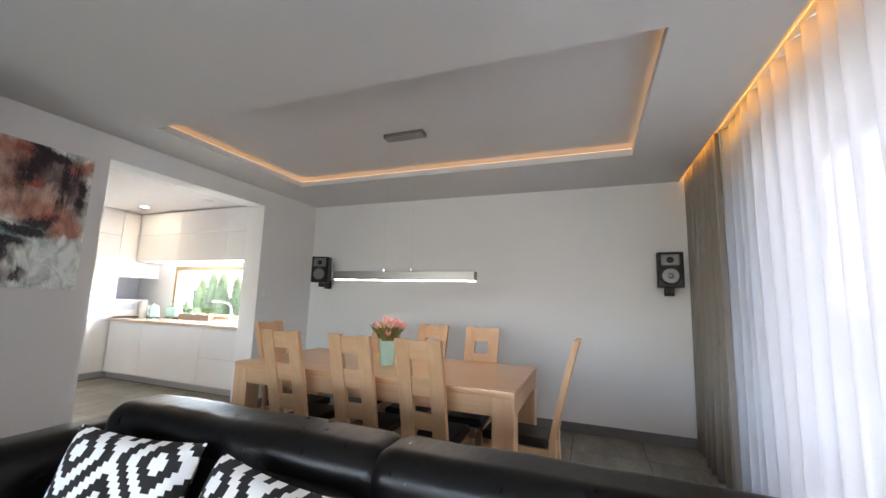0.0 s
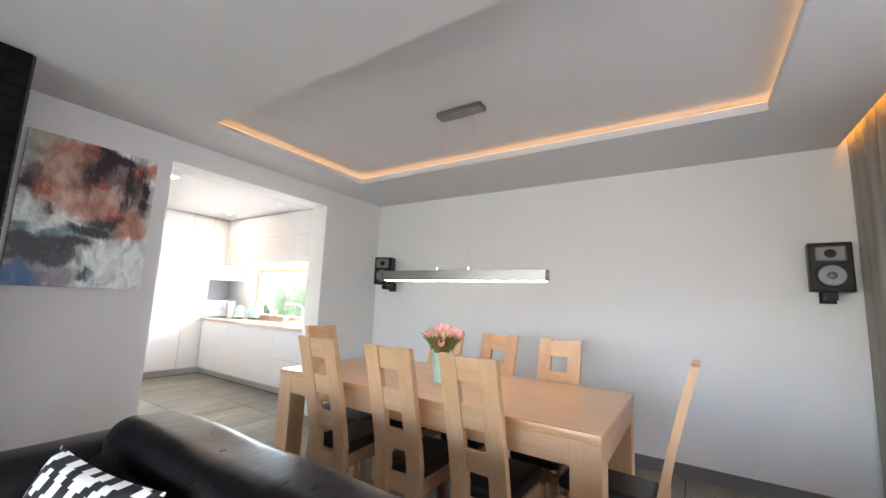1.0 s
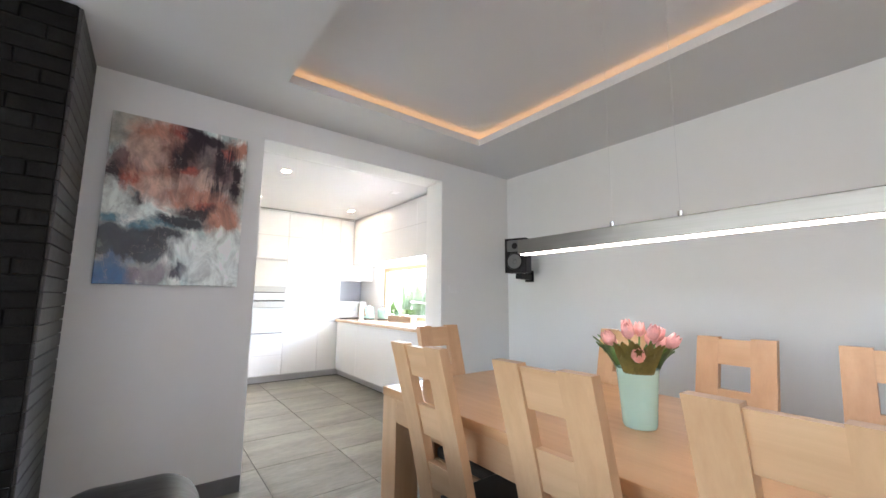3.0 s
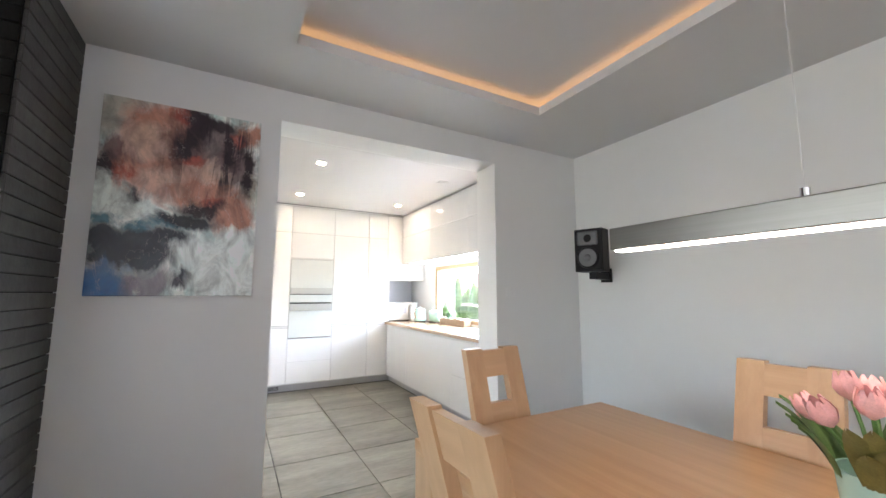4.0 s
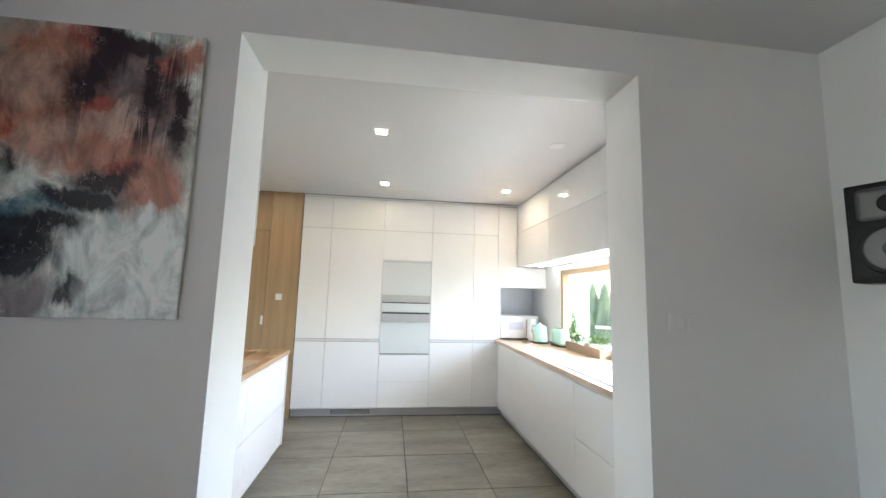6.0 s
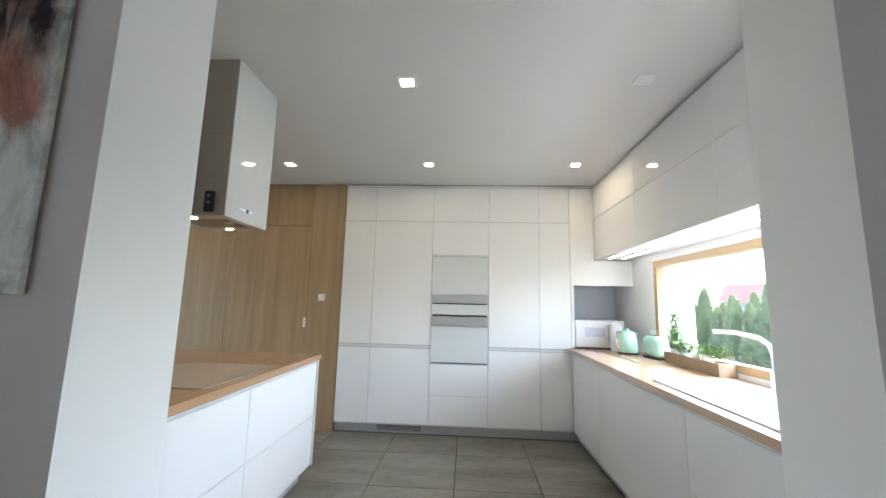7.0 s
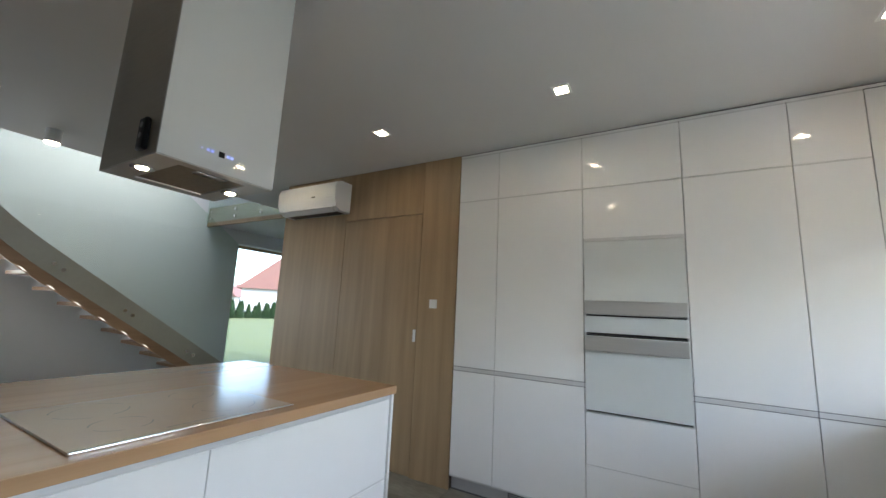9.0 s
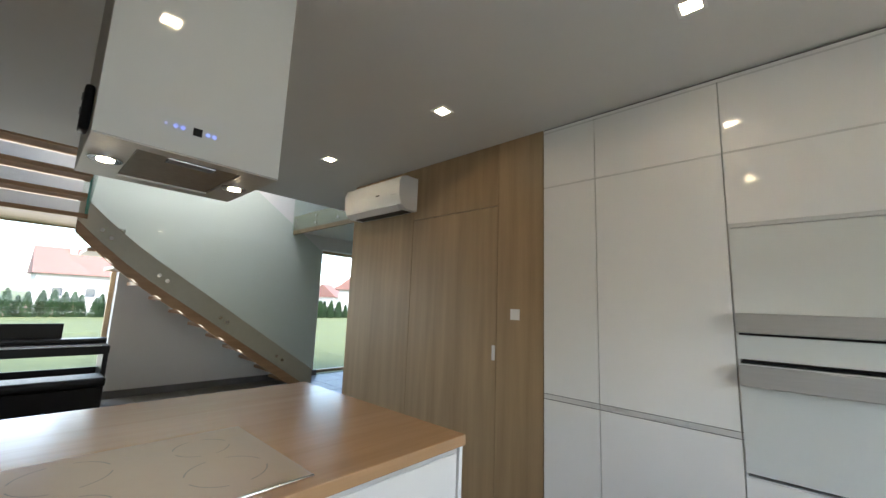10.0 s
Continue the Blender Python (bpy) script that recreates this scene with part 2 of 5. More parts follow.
# paler than real thuja green: haze and glare are put into the foliage colour
M_HEDGE = mat("hazed_thuja_hedge", (0.36, 0.40, 0.24), 0.8, vary=0.45, scale=2.5)
M_PLASTER = mat("white_plaster", (0.40, 0.39, 0.375), 0.9, vary=0.05, scale=1)
M_ROOF = mat("red_roof_tiles", (0.16, 0.075, 0.06), 0.7, vary=0.2, scale=3)
M_DARKGLASS = mat("house_pane", (0.05, 0.06, 0.07), 0.1, vary=0.05)
M_FENCE = mat("concrete_fence", (0.5, 0.5, 0.49), 0.9, vary=0.1)
M_PANE = glass("window_pane", (0.97, 0.99, 0.98))
M_RAILGLASS = glass("green_tinted_glass", (0.92, 0.965, 0.93))
M_SKIRT = mat("olive_glass_skirt", (0.46, 0.44, 0.35), 0.2, vary=0.06, scale=2)
M_GLASSEDGE = mat("glass_edge_teal", (0.10, 0.42, 0.36), 0.15, vary=0.1)
M_SHEER = sheer("sheer_voile", (0.60, 0.615, 0.65), 0.15)
M_DRAPE = mat("taupe_drape", (0.30, 0.275, 0.24), 0.9, vary=0.08, scale=4, bump=0.3, bscale=300)
M_LED = glow("warm_cove_led", (1.0, 0.54, 0.22), LED)
M_SLOT = glow("amber_slot_led", (1.0, 0.42, 0.06), LED * 4.5)
M_LEDW = glow("white_led", (1.0, 0.88, 0.75), 0.7)
M_LEDU = glow("under_cabinet_led", (1.0, 0.97, 0.96), 0.42)
M_SPOT = glow("downlight_led", (1.0, 0.78, 0.50), SPOT)
M_BLUE = glow("blue_indicator", (0.05, 0.18, 1.0), 0.07)
M_STEP = glow("step_led", (1.0, 0.85, 0.66), 0.08)


def cushion_cloth():
    """Black and white cotton with stepped concentric diamonds."""
    m = bpy.data.materials.new("diamond_cotton")
    m.use_nodes = True
    n, l = m.node_tree.nodes, m.node_tree.links
    p = n["Principled BSDF"]
    p.inputs["Roughness"].default_value = 0.9
    tc, sp = n.new("ShaderNodeTexCoord"), n.new("ShaderNodeSeparateXYZ")
    l.new(tc.outputs["Object"], sp.inputs[0])

    def op(kind, a, b=None):
        q = n.new("ShaderNodeMath")
        q.operation = kind
        for i, v in enumerate((a, b)):
            if v is None:
                continue
            if isinstance(v, (int, float)):
                q.inputs[i].default_value = v
            else:
                l.new(v, q.inputs[i])
        return q.outputs[0]
    step = 0.0150
    x = op("FLOOR", op("DIVIDE", op("PINGPONG", op("ADD", sp.outputs[0], 5.04), 0.180), step))
    z = op("FLOOR", op("DIVIDE", op("PINGPONG", op("ADD", sp.outputs[2], 5.02), 0.207), step * 1.15))
    band = op("LESS_THAN", op("MODULO", op("ADD", x, z), 6.0), 3.0)
    mx = n.new("ShaderNodeMix")
    mx.data_type = "RGBA"
    mx.inputs[6].default_value, mx.inputs[7].default_value = (0.80, 0.79, 0.77, 1), (0.014, 0.014, 0.016, 1)
    l.new(band, mx.inputs[0]); l.new(mx.outputs[2], p.inputs["Base Color"])
    t, bp = n.new("ShaderNodeTexNoise"), n.new("ShaderNodeBump")
    t.inputs["Scale"].default_value = 500
    l.new(tc.outputs["Object"], t.inputs["Vector"])
    bp.inputs["Strength"].default_value, bp.inputs["Distance"].default_value = 0.3, 0.002
    l.new(t.outputs[0], bp.inputs["Height"]); l.new(bp.outputs[0], p.inputs["Normal"])
    return m


def canvas_print():
    """Abstract painting: swirled veils of salmon, plum, ink blue and pale grey-green."""
    m = bpy.data.materials.new("abstract_canvas")
    m.use_nodes = True
    n, l = m.node_tree.nodes, m.node_tree.links
    p = n["Principled BSDF"]
    p.inputs["Roughness"].default_value, p.inputs["Coat Weight"].default_value = 0.35, 0.1
    tc = n.new("ShaderNodeTexCoord")

    def noise_at(scale, detail, dist, off, turn=0.0, squeeze=1.0):
        mp, t = n.new("ShaderNodeMapping"), n.new("ShaderNodeTexNoise")
        mp.inputs["Location"].default_value, mp.inputs["Rotation"].default_value, mp.inputs["Scale"].default_value = off, (turn, 0, 0), (1, 1, squeeze)
        t.inputs["Scale"].default_value, t.inputs["Detail"].default_value, t.inputs["Distortion"].default_value = scale, detail, dist
        t.inputs["Roughness"].default_value = 0.66
        l.new(tc.outputs["Object"], mp.inputs[0]); l.new(mp.outputs[0], t.inputs["Vector"])
        return t
    warp = noise_at(2.3, 5, 0.8, (0, 3, 1))
    fine = noise_at(7.5, 12, 1.6, (0, 1, 7), 0.9, 0.6)
    streak = noise_at(9.0, 9, 0.5, (0, 4, 3), 0.25, 0.16)

    def shifted(source, vec, amount):
        ad, sub = n.new("ShaderNodeVectorMath"), n.new("ShaderNodeVectorMath")
        ad.operation, sub.operation = "MULTIPLY_ADD", "ADD"
        l.new(source.outputs["Color"], ad.inputs[0])
        ad.inputs[1].default_value, sub.inputs[1].default_value = (0, amount, amount), (0, -amount / 2, -amount / 2)
        l.new(vec, sub.inputs[0]); l.new(sub.outputs[0], ad.inputs[2])
        return ad.outputs[0]
    at = shifted(streak, shifted(fine, shifted(warp, tc.outputs["Object"], 0.22), 0.15), 0.08)
    base = n.new("ShaderNodeMix")
    base.data_type = "RGBA"
    base.inputs[6].default_value, base.inputs[7].default_value = (0.50, 0.62, 0.60, 1), (0.92, 0.93, 0.88, 1)
    fr = n.new("ShaderNodeMapRange")
    fr.inputs[1].default_value, fr.inputs[2].default_value = 0.38, 0.58
    l.new(fine.outputs[0], fr.inputs[0]); l.new(fr.outputs[0], base.inputs[0])
    col = base.outputs[2]
    PLUM, INK, SALMON = (0.022, 0.010, 0.018), (0.008, 0.012, 0.024), (0.52, 0.225, 0.15)
    # washes of paint: colour, strength, then for each its place across and down the canvas and its reach
    for c, k, washes in (
            ((0.40, 0.36, 0.29), 0.85, ((0.10, 0.10, 0.20, 0.15), (0.95, 0.38, 0.07, 0.12))),
            (SALMON, 0.95, ((0.36, 0.14, 0.24, 0.16), (0.34, 0.34, 0.32, 0.17), (0.58, 0.42, 0.26, 0.12), (0.82, 0.55, 0.18, 0.14), (0.93, 0.08, 0.11, 0.07))),
            ((0.14, 0.065, 0.07), 0.85, ((0.64, 0.20, 0.28, 0.17), (0.85, 0.28, 0.14, 0.16), (0.10, 0.30, 0.14, 0.06))),
            ((0.72, 0.50, 0.40), 0.70, ((0.38, 0.40, 0.16, 0.07), (0.26, 0.22, 0.12, 0.10), (0.64, 0.34, 0.16, 0.05))),
            ((0.42, 0.075, 0.045), 0.8, ((0.46, 0.06, 0.08, 0.05), (0.84, 0.13, 0.07, 0.05), (0.53, 0.30, 0.08, 0.035), (0.16, 0.40, 0.07, 0.05), (0.66, 0.50, 0.07, 0.04))),
            (PLUM, 0.97, ((0.57, 0.10, 0.11, 0.13), (0.70, 0.07, 0.18, 0.06), (0.48, 0.22, 0.07, 0.08), (0.80, 0.21, 0.05, 0.10), (0.92, 0.30, 0.04, 0.16), (0.07, 0.38, 0.12, 0.06), (0.21, 0.50, 0.07, 0.05), (0.62, 0.53, 0.15, 0.045))),
            ((0.74, 0.81, 0.77), 0.9, ((0.09, 0.51, 0.13, 0.11), (0.30, 0.57, 0.13, 0.05))),
            ((0.04, 0.17, 0.24), 0.92, ((0.05, 0.62, 0.10, 0.05), (0.42, 0.63, 0.16, 0.045), (0.24, 0.67, 0.10, 0.04))),
            (INK, 0.97, ((0.03, 0.72, 0.15, 0.08), (0.25, 0.74, 0.25, 0.075), (0.32, 0.81, 0.22, 0.08), (0.52, 0.605, 0.22, 0.055), (0.12, 0.80, 0.15, 0.06), (0.44, 0.71, 0.16, 0.05), (0.52, 0.93, 0.07, 0.045))),
            ((0.02, 0.11, 0.30), 0.95, ((0.08, 0.90, 0.17, 0.07), (0.05, 0.96, 0.17, 0.08), (0.18, 0.96, 0.13, 0.06))),
            ((0.20, 0.155, 0.18), 0.85, ((0.33, 0.94, 0.15, 0.07),)),
            ((0.86, 0.92, 0.89), 0.95, ((0.59, 0.79, 0.14, 0.10), (0.86, 0.74, 0.20, 0.10), (0.82, 0.92, 0.27, 0.11)))):
        for u, v, ru, rv in washes:
            d, w, ln, r, mx = n.new("ShaderNodeVectorMath"), n.new("ShaderNodeVectorMath"), n.new("ShaderNodeVectorMath"), n.new("ShaderNodeMapRange"), n.new("ShaderNodeMix")
            d.operation, w.operation, ln.operation, mx.data_type = "SUBTRACT", "MULTIPLY", "LENGTH", "RGBA"
            d.inputs[1].default_value, w.inputs[1].default_value = (0, (u - 0.5) * 0.728, (0.5 - v) * 1.028), (0, 1.373 / ru, 0.973 / rv)
            l.new(at, d.inputs[0]); l.new(d.outputs[0], w.inputs[0]); l.new(w.outputs[0], ln.inputs[0])
            r.inputs[1].default_value, r.inputs[2].default_value, r.inputs[3].default_value, r.inputs[4].default_value = 0.58, 1.18, k, 0.0
            l.new(ln.outputs["Value"], r.inputs[0])
            mx.inputs[7].default_value = (*c, 1)
            l.new(r.outputs[0], mx.inputs[0]); l.new(col, mx.inputs[6])
            col = mx.outputs[2]
    # long dark strands that fall through the upper half
    strand, s1, s2, s3, s4 = noise_at(13.0, 5, 0.9, (0, 6, 1), 0.12, 0.10), n.new("ShaderNodeMapRange"), n.new("ShaderNodeVectorMath"), n.new("ShaderNodeVectorMath"), n.new("ShaderNodeMapRange")
    s1.inputs[1].default_value, s1.inputs[2].default_value, s1.inputs[3].default_value, s1.inputs[4].default_value = 0.49, 0.55, 0.0, 0.95
    s2.operation, s3.operation = "MULTIPLY_ADD", "LENGTH"
    s2.inputs[1].default_value, s2.inputs[2].default_value = (0, 3.4, 3.4), (0, -0.55, -0.95)
    s4.inputs[1].default_value, s4.inputs[2].default_value, s4.inputs[3].default_value, s4.inputs[4].default_value = 0.5, 1.1, 1.0, 0.0
    sm, mx = n.new("ShaderNodeMath"), n.new("ShaderNodeMix")
    sm.operation, mx.data_type = "MULTIPLY", "RGBA"
    l.new(strand.outputs[0], s1.inputs[0]); l.new(at, s2.inputs[0]); l.new(s2.outputs[0], s3.inputs[0]); l.new(s3.outputs["Value"], s4.inputs[0])
    l.new(s1.outputs[0], sm.inputs[0]); l.new(s4.outputs[0], sm.inputs[1]); l.new(sm.outputs[0], mx.inputs[0]); l.new(col, mx.inputs[6])
    mx.inputs[7].default_value = (*PLUM, 1)
    col = mx.outputs[2]
    # pale dry-brush scratches that wander over the washes
    for source, width in ((noise_at(3.2, 4, 1.8, (0, 8, 4), 0.5, 0.7), 110.0),):
        a1, a2, a3, a4 = (n.new("ShaderNodeMath") for _ in range(4))
        a1.operation, a2.operation, a3.operation, a4.operation = "SUBTRACT", "ABSOLUTE", "MULTIPLY_ADD", "MULTIPLY"
        l.new(source.outputs[0], a1.inputs[0]); a1.inputs[1].default_value = 0.47
        l.new(a1.outputs[0], a2.inputs[0]); l.new(a2.outputs[0], a3.inputs[0])
        a3.inputs[1].default_value, a3.inputs[2].default_value, a3.use_clamp = -width, 0.6, True
        l.new(a3.outputs[0], a4.inputs[0]); l.new(fr.outputs[0], a4.inputs[1])
        mx = n.new("ShaderNodeMix")
        mx.data_type = "RGBA"
        mx.inputs[7].default_value = (0.62, 0.54, 0.50, 1)
        l.new(a4.outputs[0], mx.inputs[0]); l.new(col, mx.inputs[6])
        col = mx.outputs[2]
    veil = noise_at(6, 11, 2.4, (0, 5, 2), -0.7, 0.6)
    vr = n.new("ShaderNodeMapRange")
    vr.inputs[1].default_value, vr.inputs[2].default_value, vr.inputs[3].default_value, vr.inputs[4].default_value = 0.34, 0.60, 0.66, 1.22
    l.new(veil.outputs[0], vr.inputs[0])
    sc = n.new("ShaderNodeVectorMath")
    sc.operation = "SCALE"
    # thin ink lines that wander through the veils
    ink = noise_at(1.5, 3, 1.6, (0, 2, 9))
    i1, i2, i3, i4 = (n.new("ShaderNodeMath") for _ in range(4))
    i1.operation, i2.operation, i3.operation, i4.operation = "SUBTRACT", "ABSOLUTE", "MULTIPLY_ADD", "MULTIPLY"
    l.new(ink.outputs[0], i1.inputs[0]); i1.inputs[1].default_value = 0.5
    l.new(i1.outputs[0], i2.inputs[0]); l.new(i2.outputs[0], i3.inputs[0])
    i3.inputs[1].default_value, i3.inputs[2].default_value, i3.use_clamp = 70.0, 0.80, True
    l.new(i3.outputs[0], i4.inputs[0]); l.new(vr.outputs[0], i4.inputs[1])
    l.new(col, sc.inputs[0]); l.new(i4.outputs[0], sc.inputs["Scale"])
    l.new(sc.outputs[0], p.inputs["Base Color"])
    return m


M_CUSHION, M_CANVAS = cushion_cloth(), canvas_print()

# ---- building helpers ----
ORIGIN = {}


def box(bm, x0, x1, y0, y1, z0, z1, bevel=0.0, seg=2):
    """A box between two corners, its edges rounded by bevel."""
    r = bmesh.ops.create_cube(bm, size=1.0)
    vs = r["verts"]
    bmesh.ops.scale(bm, vec=(abs(x1 - x0), abs(y1 - y0), abs(z1 - z0)), verts=vs)
    bmesh.ops.translate(bm, vec=((x0 + x1) / 2, (y0 + y1) / 2, (z0 + z1) / 2), verts=vs)
    if bevel:
        es = list({e for v in vs for e in v.link_edges})
        bmesh.ops.bevel(bm, geom=es, offset=bevel, segments=seg, affect="EDGES", profile=0.5)
    return bm


def cyl(bm, a, b, r0, r1=None, seg=16, caps=True):
    """A round bar or cone from point a to point b."""
    a, b = Vector(a), Vector(b)
    d = b - a
    m = Matrix.Translation((a + b) / 2) @ d.to_track_quat("Z", "Y").to_matrix().to_4x4()
    bmesh.ops.create_cone(bm, cap_ends=caps, segments=seg, radius1=r0, radius2=r0 if r1 is None else r1, depth=d.length, matrix=m)
    return bm


def lathe(bm, profile, at, seg=28):
    """A turned body from (radius, height) pairs."""
    rings = []
    for r, z in profile:
        rings.append([bm.verts.new((at[0] + r * math.cos(2 * math.pi * i / seg), at[1] + r * math.sin(2 * math.pi * i / seg), at[2] + z)) for i in range(seg)])
    for p, q in zip(rings, rings[1:]):
        for i in range(seg):
            bm.faces.new((p[i], p[(i + 1) % seg], q[(i + 1) % seg], q[i]))
    bm.faces.new(rings[0][::-1])
    bm.faces.new(rings[-1])
    return bm


def sweep(bm, pts, half):
    """A tube of square-ish section along points; half: its half width."""
    for a, b in zip(pts, pts[1:]):
        cyl(bm, a, b, half, seg=10)
    for p in pts[1:-1]:
        bmesh.ops.create_icosphere(bm, subdivisions=1, radius=half * 1.01, matrix=Matrix.Translation(p))
    return bm


def prism(bm, outline, axis, lo, hi):
    """A flat outline pushed through from lo to hi along an axis (0 x, 1 y, 2 z)."""
    def at(u, v, w):
        return ((w, u, v), (u, w, v), (u, v, w))[axis]
    a = [bm.verts.new(at(u, v, lo)) for u, v in outline]
    b = [bm.verts.new(at(u, v, hi)) for u, v in outline]
    bm.faces.new(a)
    bm.faces.new(b[::-1])
    for i in range(len(a)):
        j = (i + 1) % len(a)
        bm.faces.new((a[j], a[i], b[i], b[j]))
    return bm


def finish(name, bm, material, smooth):
    bmesh.ops.recalc_face_normals(bm, faces=bm.faces[:])
    if smooth:
        area = {f: f.calc_area() for f in bm.faces}
        for f in bm.faces:
            f.smooth = True
        for e in bm.edges:
            if len(e.link_faces) == 2:
                p, q = (area[f] for f in e.link_faces)
                turn = e.calc_face_angle(0.0)
                # a broad flat face keeps its own normal beside a narrow rounded edge
                e.smooth = turn < radians(35) and not (turn > 0.09 and max(p, q) > 12 * min(p, q))
    me = bpy.data.meshes.new(name)
    bm.to_mesh(me)
    bm.free()
    me.materials.append(material)
    return new(name, me)


def thing(name, at, label, category, group="", kind=""):
    ob = new(name)
    ob.location = at
    ob.empty_display_size = 0.1
    ORIGIN[ob] = Vector(at)
    return tagged(ob, label, category, group, kind)


def part(name, bm, material, parent, label="", smooth=True):
    """One mesh under a thing or a part; the mesh is drawn in the world's coordinates."""
    bmesh.ops.translate(bm, vec=-ORIGIN[parent], verts=bm.verts[:])
    ob = finish(name, bm, material, smooth)
    ob.parent = parent
    ORIGIN[ob] = ORIGIN[parent]
    if label:
        ob["label"] = label
    return ob


def single(name, bm, material, at, label, category, group="", kind="", smooth=True):
    """A thing of one mesh, its origin at its base."""
    bmesh.ops.translate(bm, vec=-Vector(at), verts=bm.verts[:])
    ob = finish(name, bm, material, smooth)
    ob.location = at
    ORIGIN[ob] = Vector(at)
    return tagged(ob, label, category, group, kind)


def B(*a, **k):
    return box(bmesh.new(), *a, **k)


def wall(name, boxes, material, label):
    bm = bmesh.new()
    for b in boxes:
        box(bm, *b)
    return single(name, bm, material, (0, 0, 0), label, "wall", kind="structure", smooth=False)

# ---- structure ----
CZ = 2.60                     # ceiling height
NORTH, SOUTH, EAST = 5.09, -3.60, 0.75
WEST_L = -4.24                # living side of the partition
PART_B = -4.50                # kitchen side of the partition
FRONT = -7.467                # plane of the tall fronts
COFFER = (-3.72, -0.18, 2.545, 4.18)
VOID = (-8.50, -4.60, SOUTH, -1.15)

floor = single("floor", B(-11.4, 1.0, SOUTH - 0.1, NORTH + 0.1, -0.20, -0.008), M_GROUT, (0, 0, 0), "floor of large grey concrete-look tiles with dark joints", "floor", kind="structure", smooth=False)
wall("wall_north", [(-8.2, -7.06, NORTH, NORTH + 0.35, -0.1, 2.9), (-7.06, -4.60, NORTH, NORTH + 0.35, -0.1, 0.93), (-7.06, -4.60, NORTH, NORTH + 0.35, 1.745, 2.9),
                    (-4.60, 1.0, NORTH, NORTH + 0.35, -0.1, 2.9)], M_WALL, "plain white painted wall with soft shadows")
wall("wall_partition", [(PART_B, WEST_L, 4.165, NORTH, 0, CZ), (PART_B, WEST_L, 2.535, 4.165, 2.40, CZ), (-4.55, WEST_L, 1.586, 2.535, 0, CZ)], M_WALL, "white painted partition with a wide opening to the kitchen")
wall("wall_south", [(-11.4, -10.55, SOUTH - 0.35, SOUTH, -0.1, 5.4), (-10.55, -9.12, SOUTH - 0.35, SOUTH, 2.40, 5.4), (-9.12, -6.08, SOUTH - 0.35, SOUTH, -0.1, 5.4),
                    (-6.08, -3.60, SOUTH - 0.35, SOUTH, 2.28, 5.4), (-3.60, -2.90, SOUTH - 0.35, SOUTH, -0.1, 5.4), (-2.90, 0.10, SOUTH - 0.35, SOUTH, 2.30, 5.4), (0.10, 1.0, SOUTH - 0.35, SOUTH, -0.1, 5.4)], M_WALL, "white painted hall wall behind the stair")
wall("wall_east", [(EAST, EAST + 0.35, 4.25, NORTH, -0.1, 2.9), (EAST, EAST + 0.35, -1.6, 4.25, 2.45, 2.9), (EAST, EAST + 0.35, SOUTH, -1.6, -0.1, 2.9)], M_WALL, "white wall with a wide curtained window")
wall("wall_west", [(-11.4, -11.05, SOUTH, -0.1, -0.1, 5.4), (-8.25, -8.07, 2.05, NORTH, -0.1, 2.9)], M_WALL, "white painted wall")
wall("wall_upper", [(-11.4, -11.05, -0.1, 1.0, 2.9, 5.4), (-11.4, 1.0, -1.15, -1.0, 2.95, 5.4), (-4.6, -4.45, SOUTH, -1.15, 2.9, 5.4)], M_WALL, "white wall of the upper storey round the stair void")

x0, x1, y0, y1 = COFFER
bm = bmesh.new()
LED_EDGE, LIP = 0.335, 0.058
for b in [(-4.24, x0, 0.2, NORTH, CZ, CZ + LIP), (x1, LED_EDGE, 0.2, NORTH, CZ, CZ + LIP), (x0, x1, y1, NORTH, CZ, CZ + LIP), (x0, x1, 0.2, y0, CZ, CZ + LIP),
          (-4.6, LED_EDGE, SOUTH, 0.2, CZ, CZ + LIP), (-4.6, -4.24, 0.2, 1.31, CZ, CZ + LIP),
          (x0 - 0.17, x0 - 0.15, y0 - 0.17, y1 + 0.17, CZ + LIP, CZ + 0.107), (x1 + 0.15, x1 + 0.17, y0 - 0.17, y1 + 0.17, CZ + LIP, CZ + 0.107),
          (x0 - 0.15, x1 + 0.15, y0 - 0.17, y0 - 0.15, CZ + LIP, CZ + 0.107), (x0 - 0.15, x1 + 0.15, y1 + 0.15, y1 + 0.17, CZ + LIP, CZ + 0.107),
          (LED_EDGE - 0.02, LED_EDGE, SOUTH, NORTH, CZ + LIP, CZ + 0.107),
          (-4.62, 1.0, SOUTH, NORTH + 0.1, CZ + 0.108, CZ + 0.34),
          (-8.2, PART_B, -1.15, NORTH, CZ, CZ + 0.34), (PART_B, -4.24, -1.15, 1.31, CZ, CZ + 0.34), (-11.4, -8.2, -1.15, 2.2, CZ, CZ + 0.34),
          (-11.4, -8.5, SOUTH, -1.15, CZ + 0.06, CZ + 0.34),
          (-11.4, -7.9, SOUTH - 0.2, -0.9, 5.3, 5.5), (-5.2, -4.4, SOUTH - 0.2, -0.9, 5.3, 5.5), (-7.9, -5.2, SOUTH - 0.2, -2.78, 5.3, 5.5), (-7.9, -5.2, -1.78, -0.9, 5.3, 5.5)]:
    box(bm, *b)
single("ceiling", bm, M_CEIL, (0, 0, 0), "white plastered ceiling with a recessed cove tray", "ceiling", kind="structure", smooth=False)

# warm strips lying on the ledge of the tray and in the curtain slot
cove = thing("cove_light", (x0, y0, CZ + 0.05), "warm amber strip light hidden in the ceiling tray", "cove light")
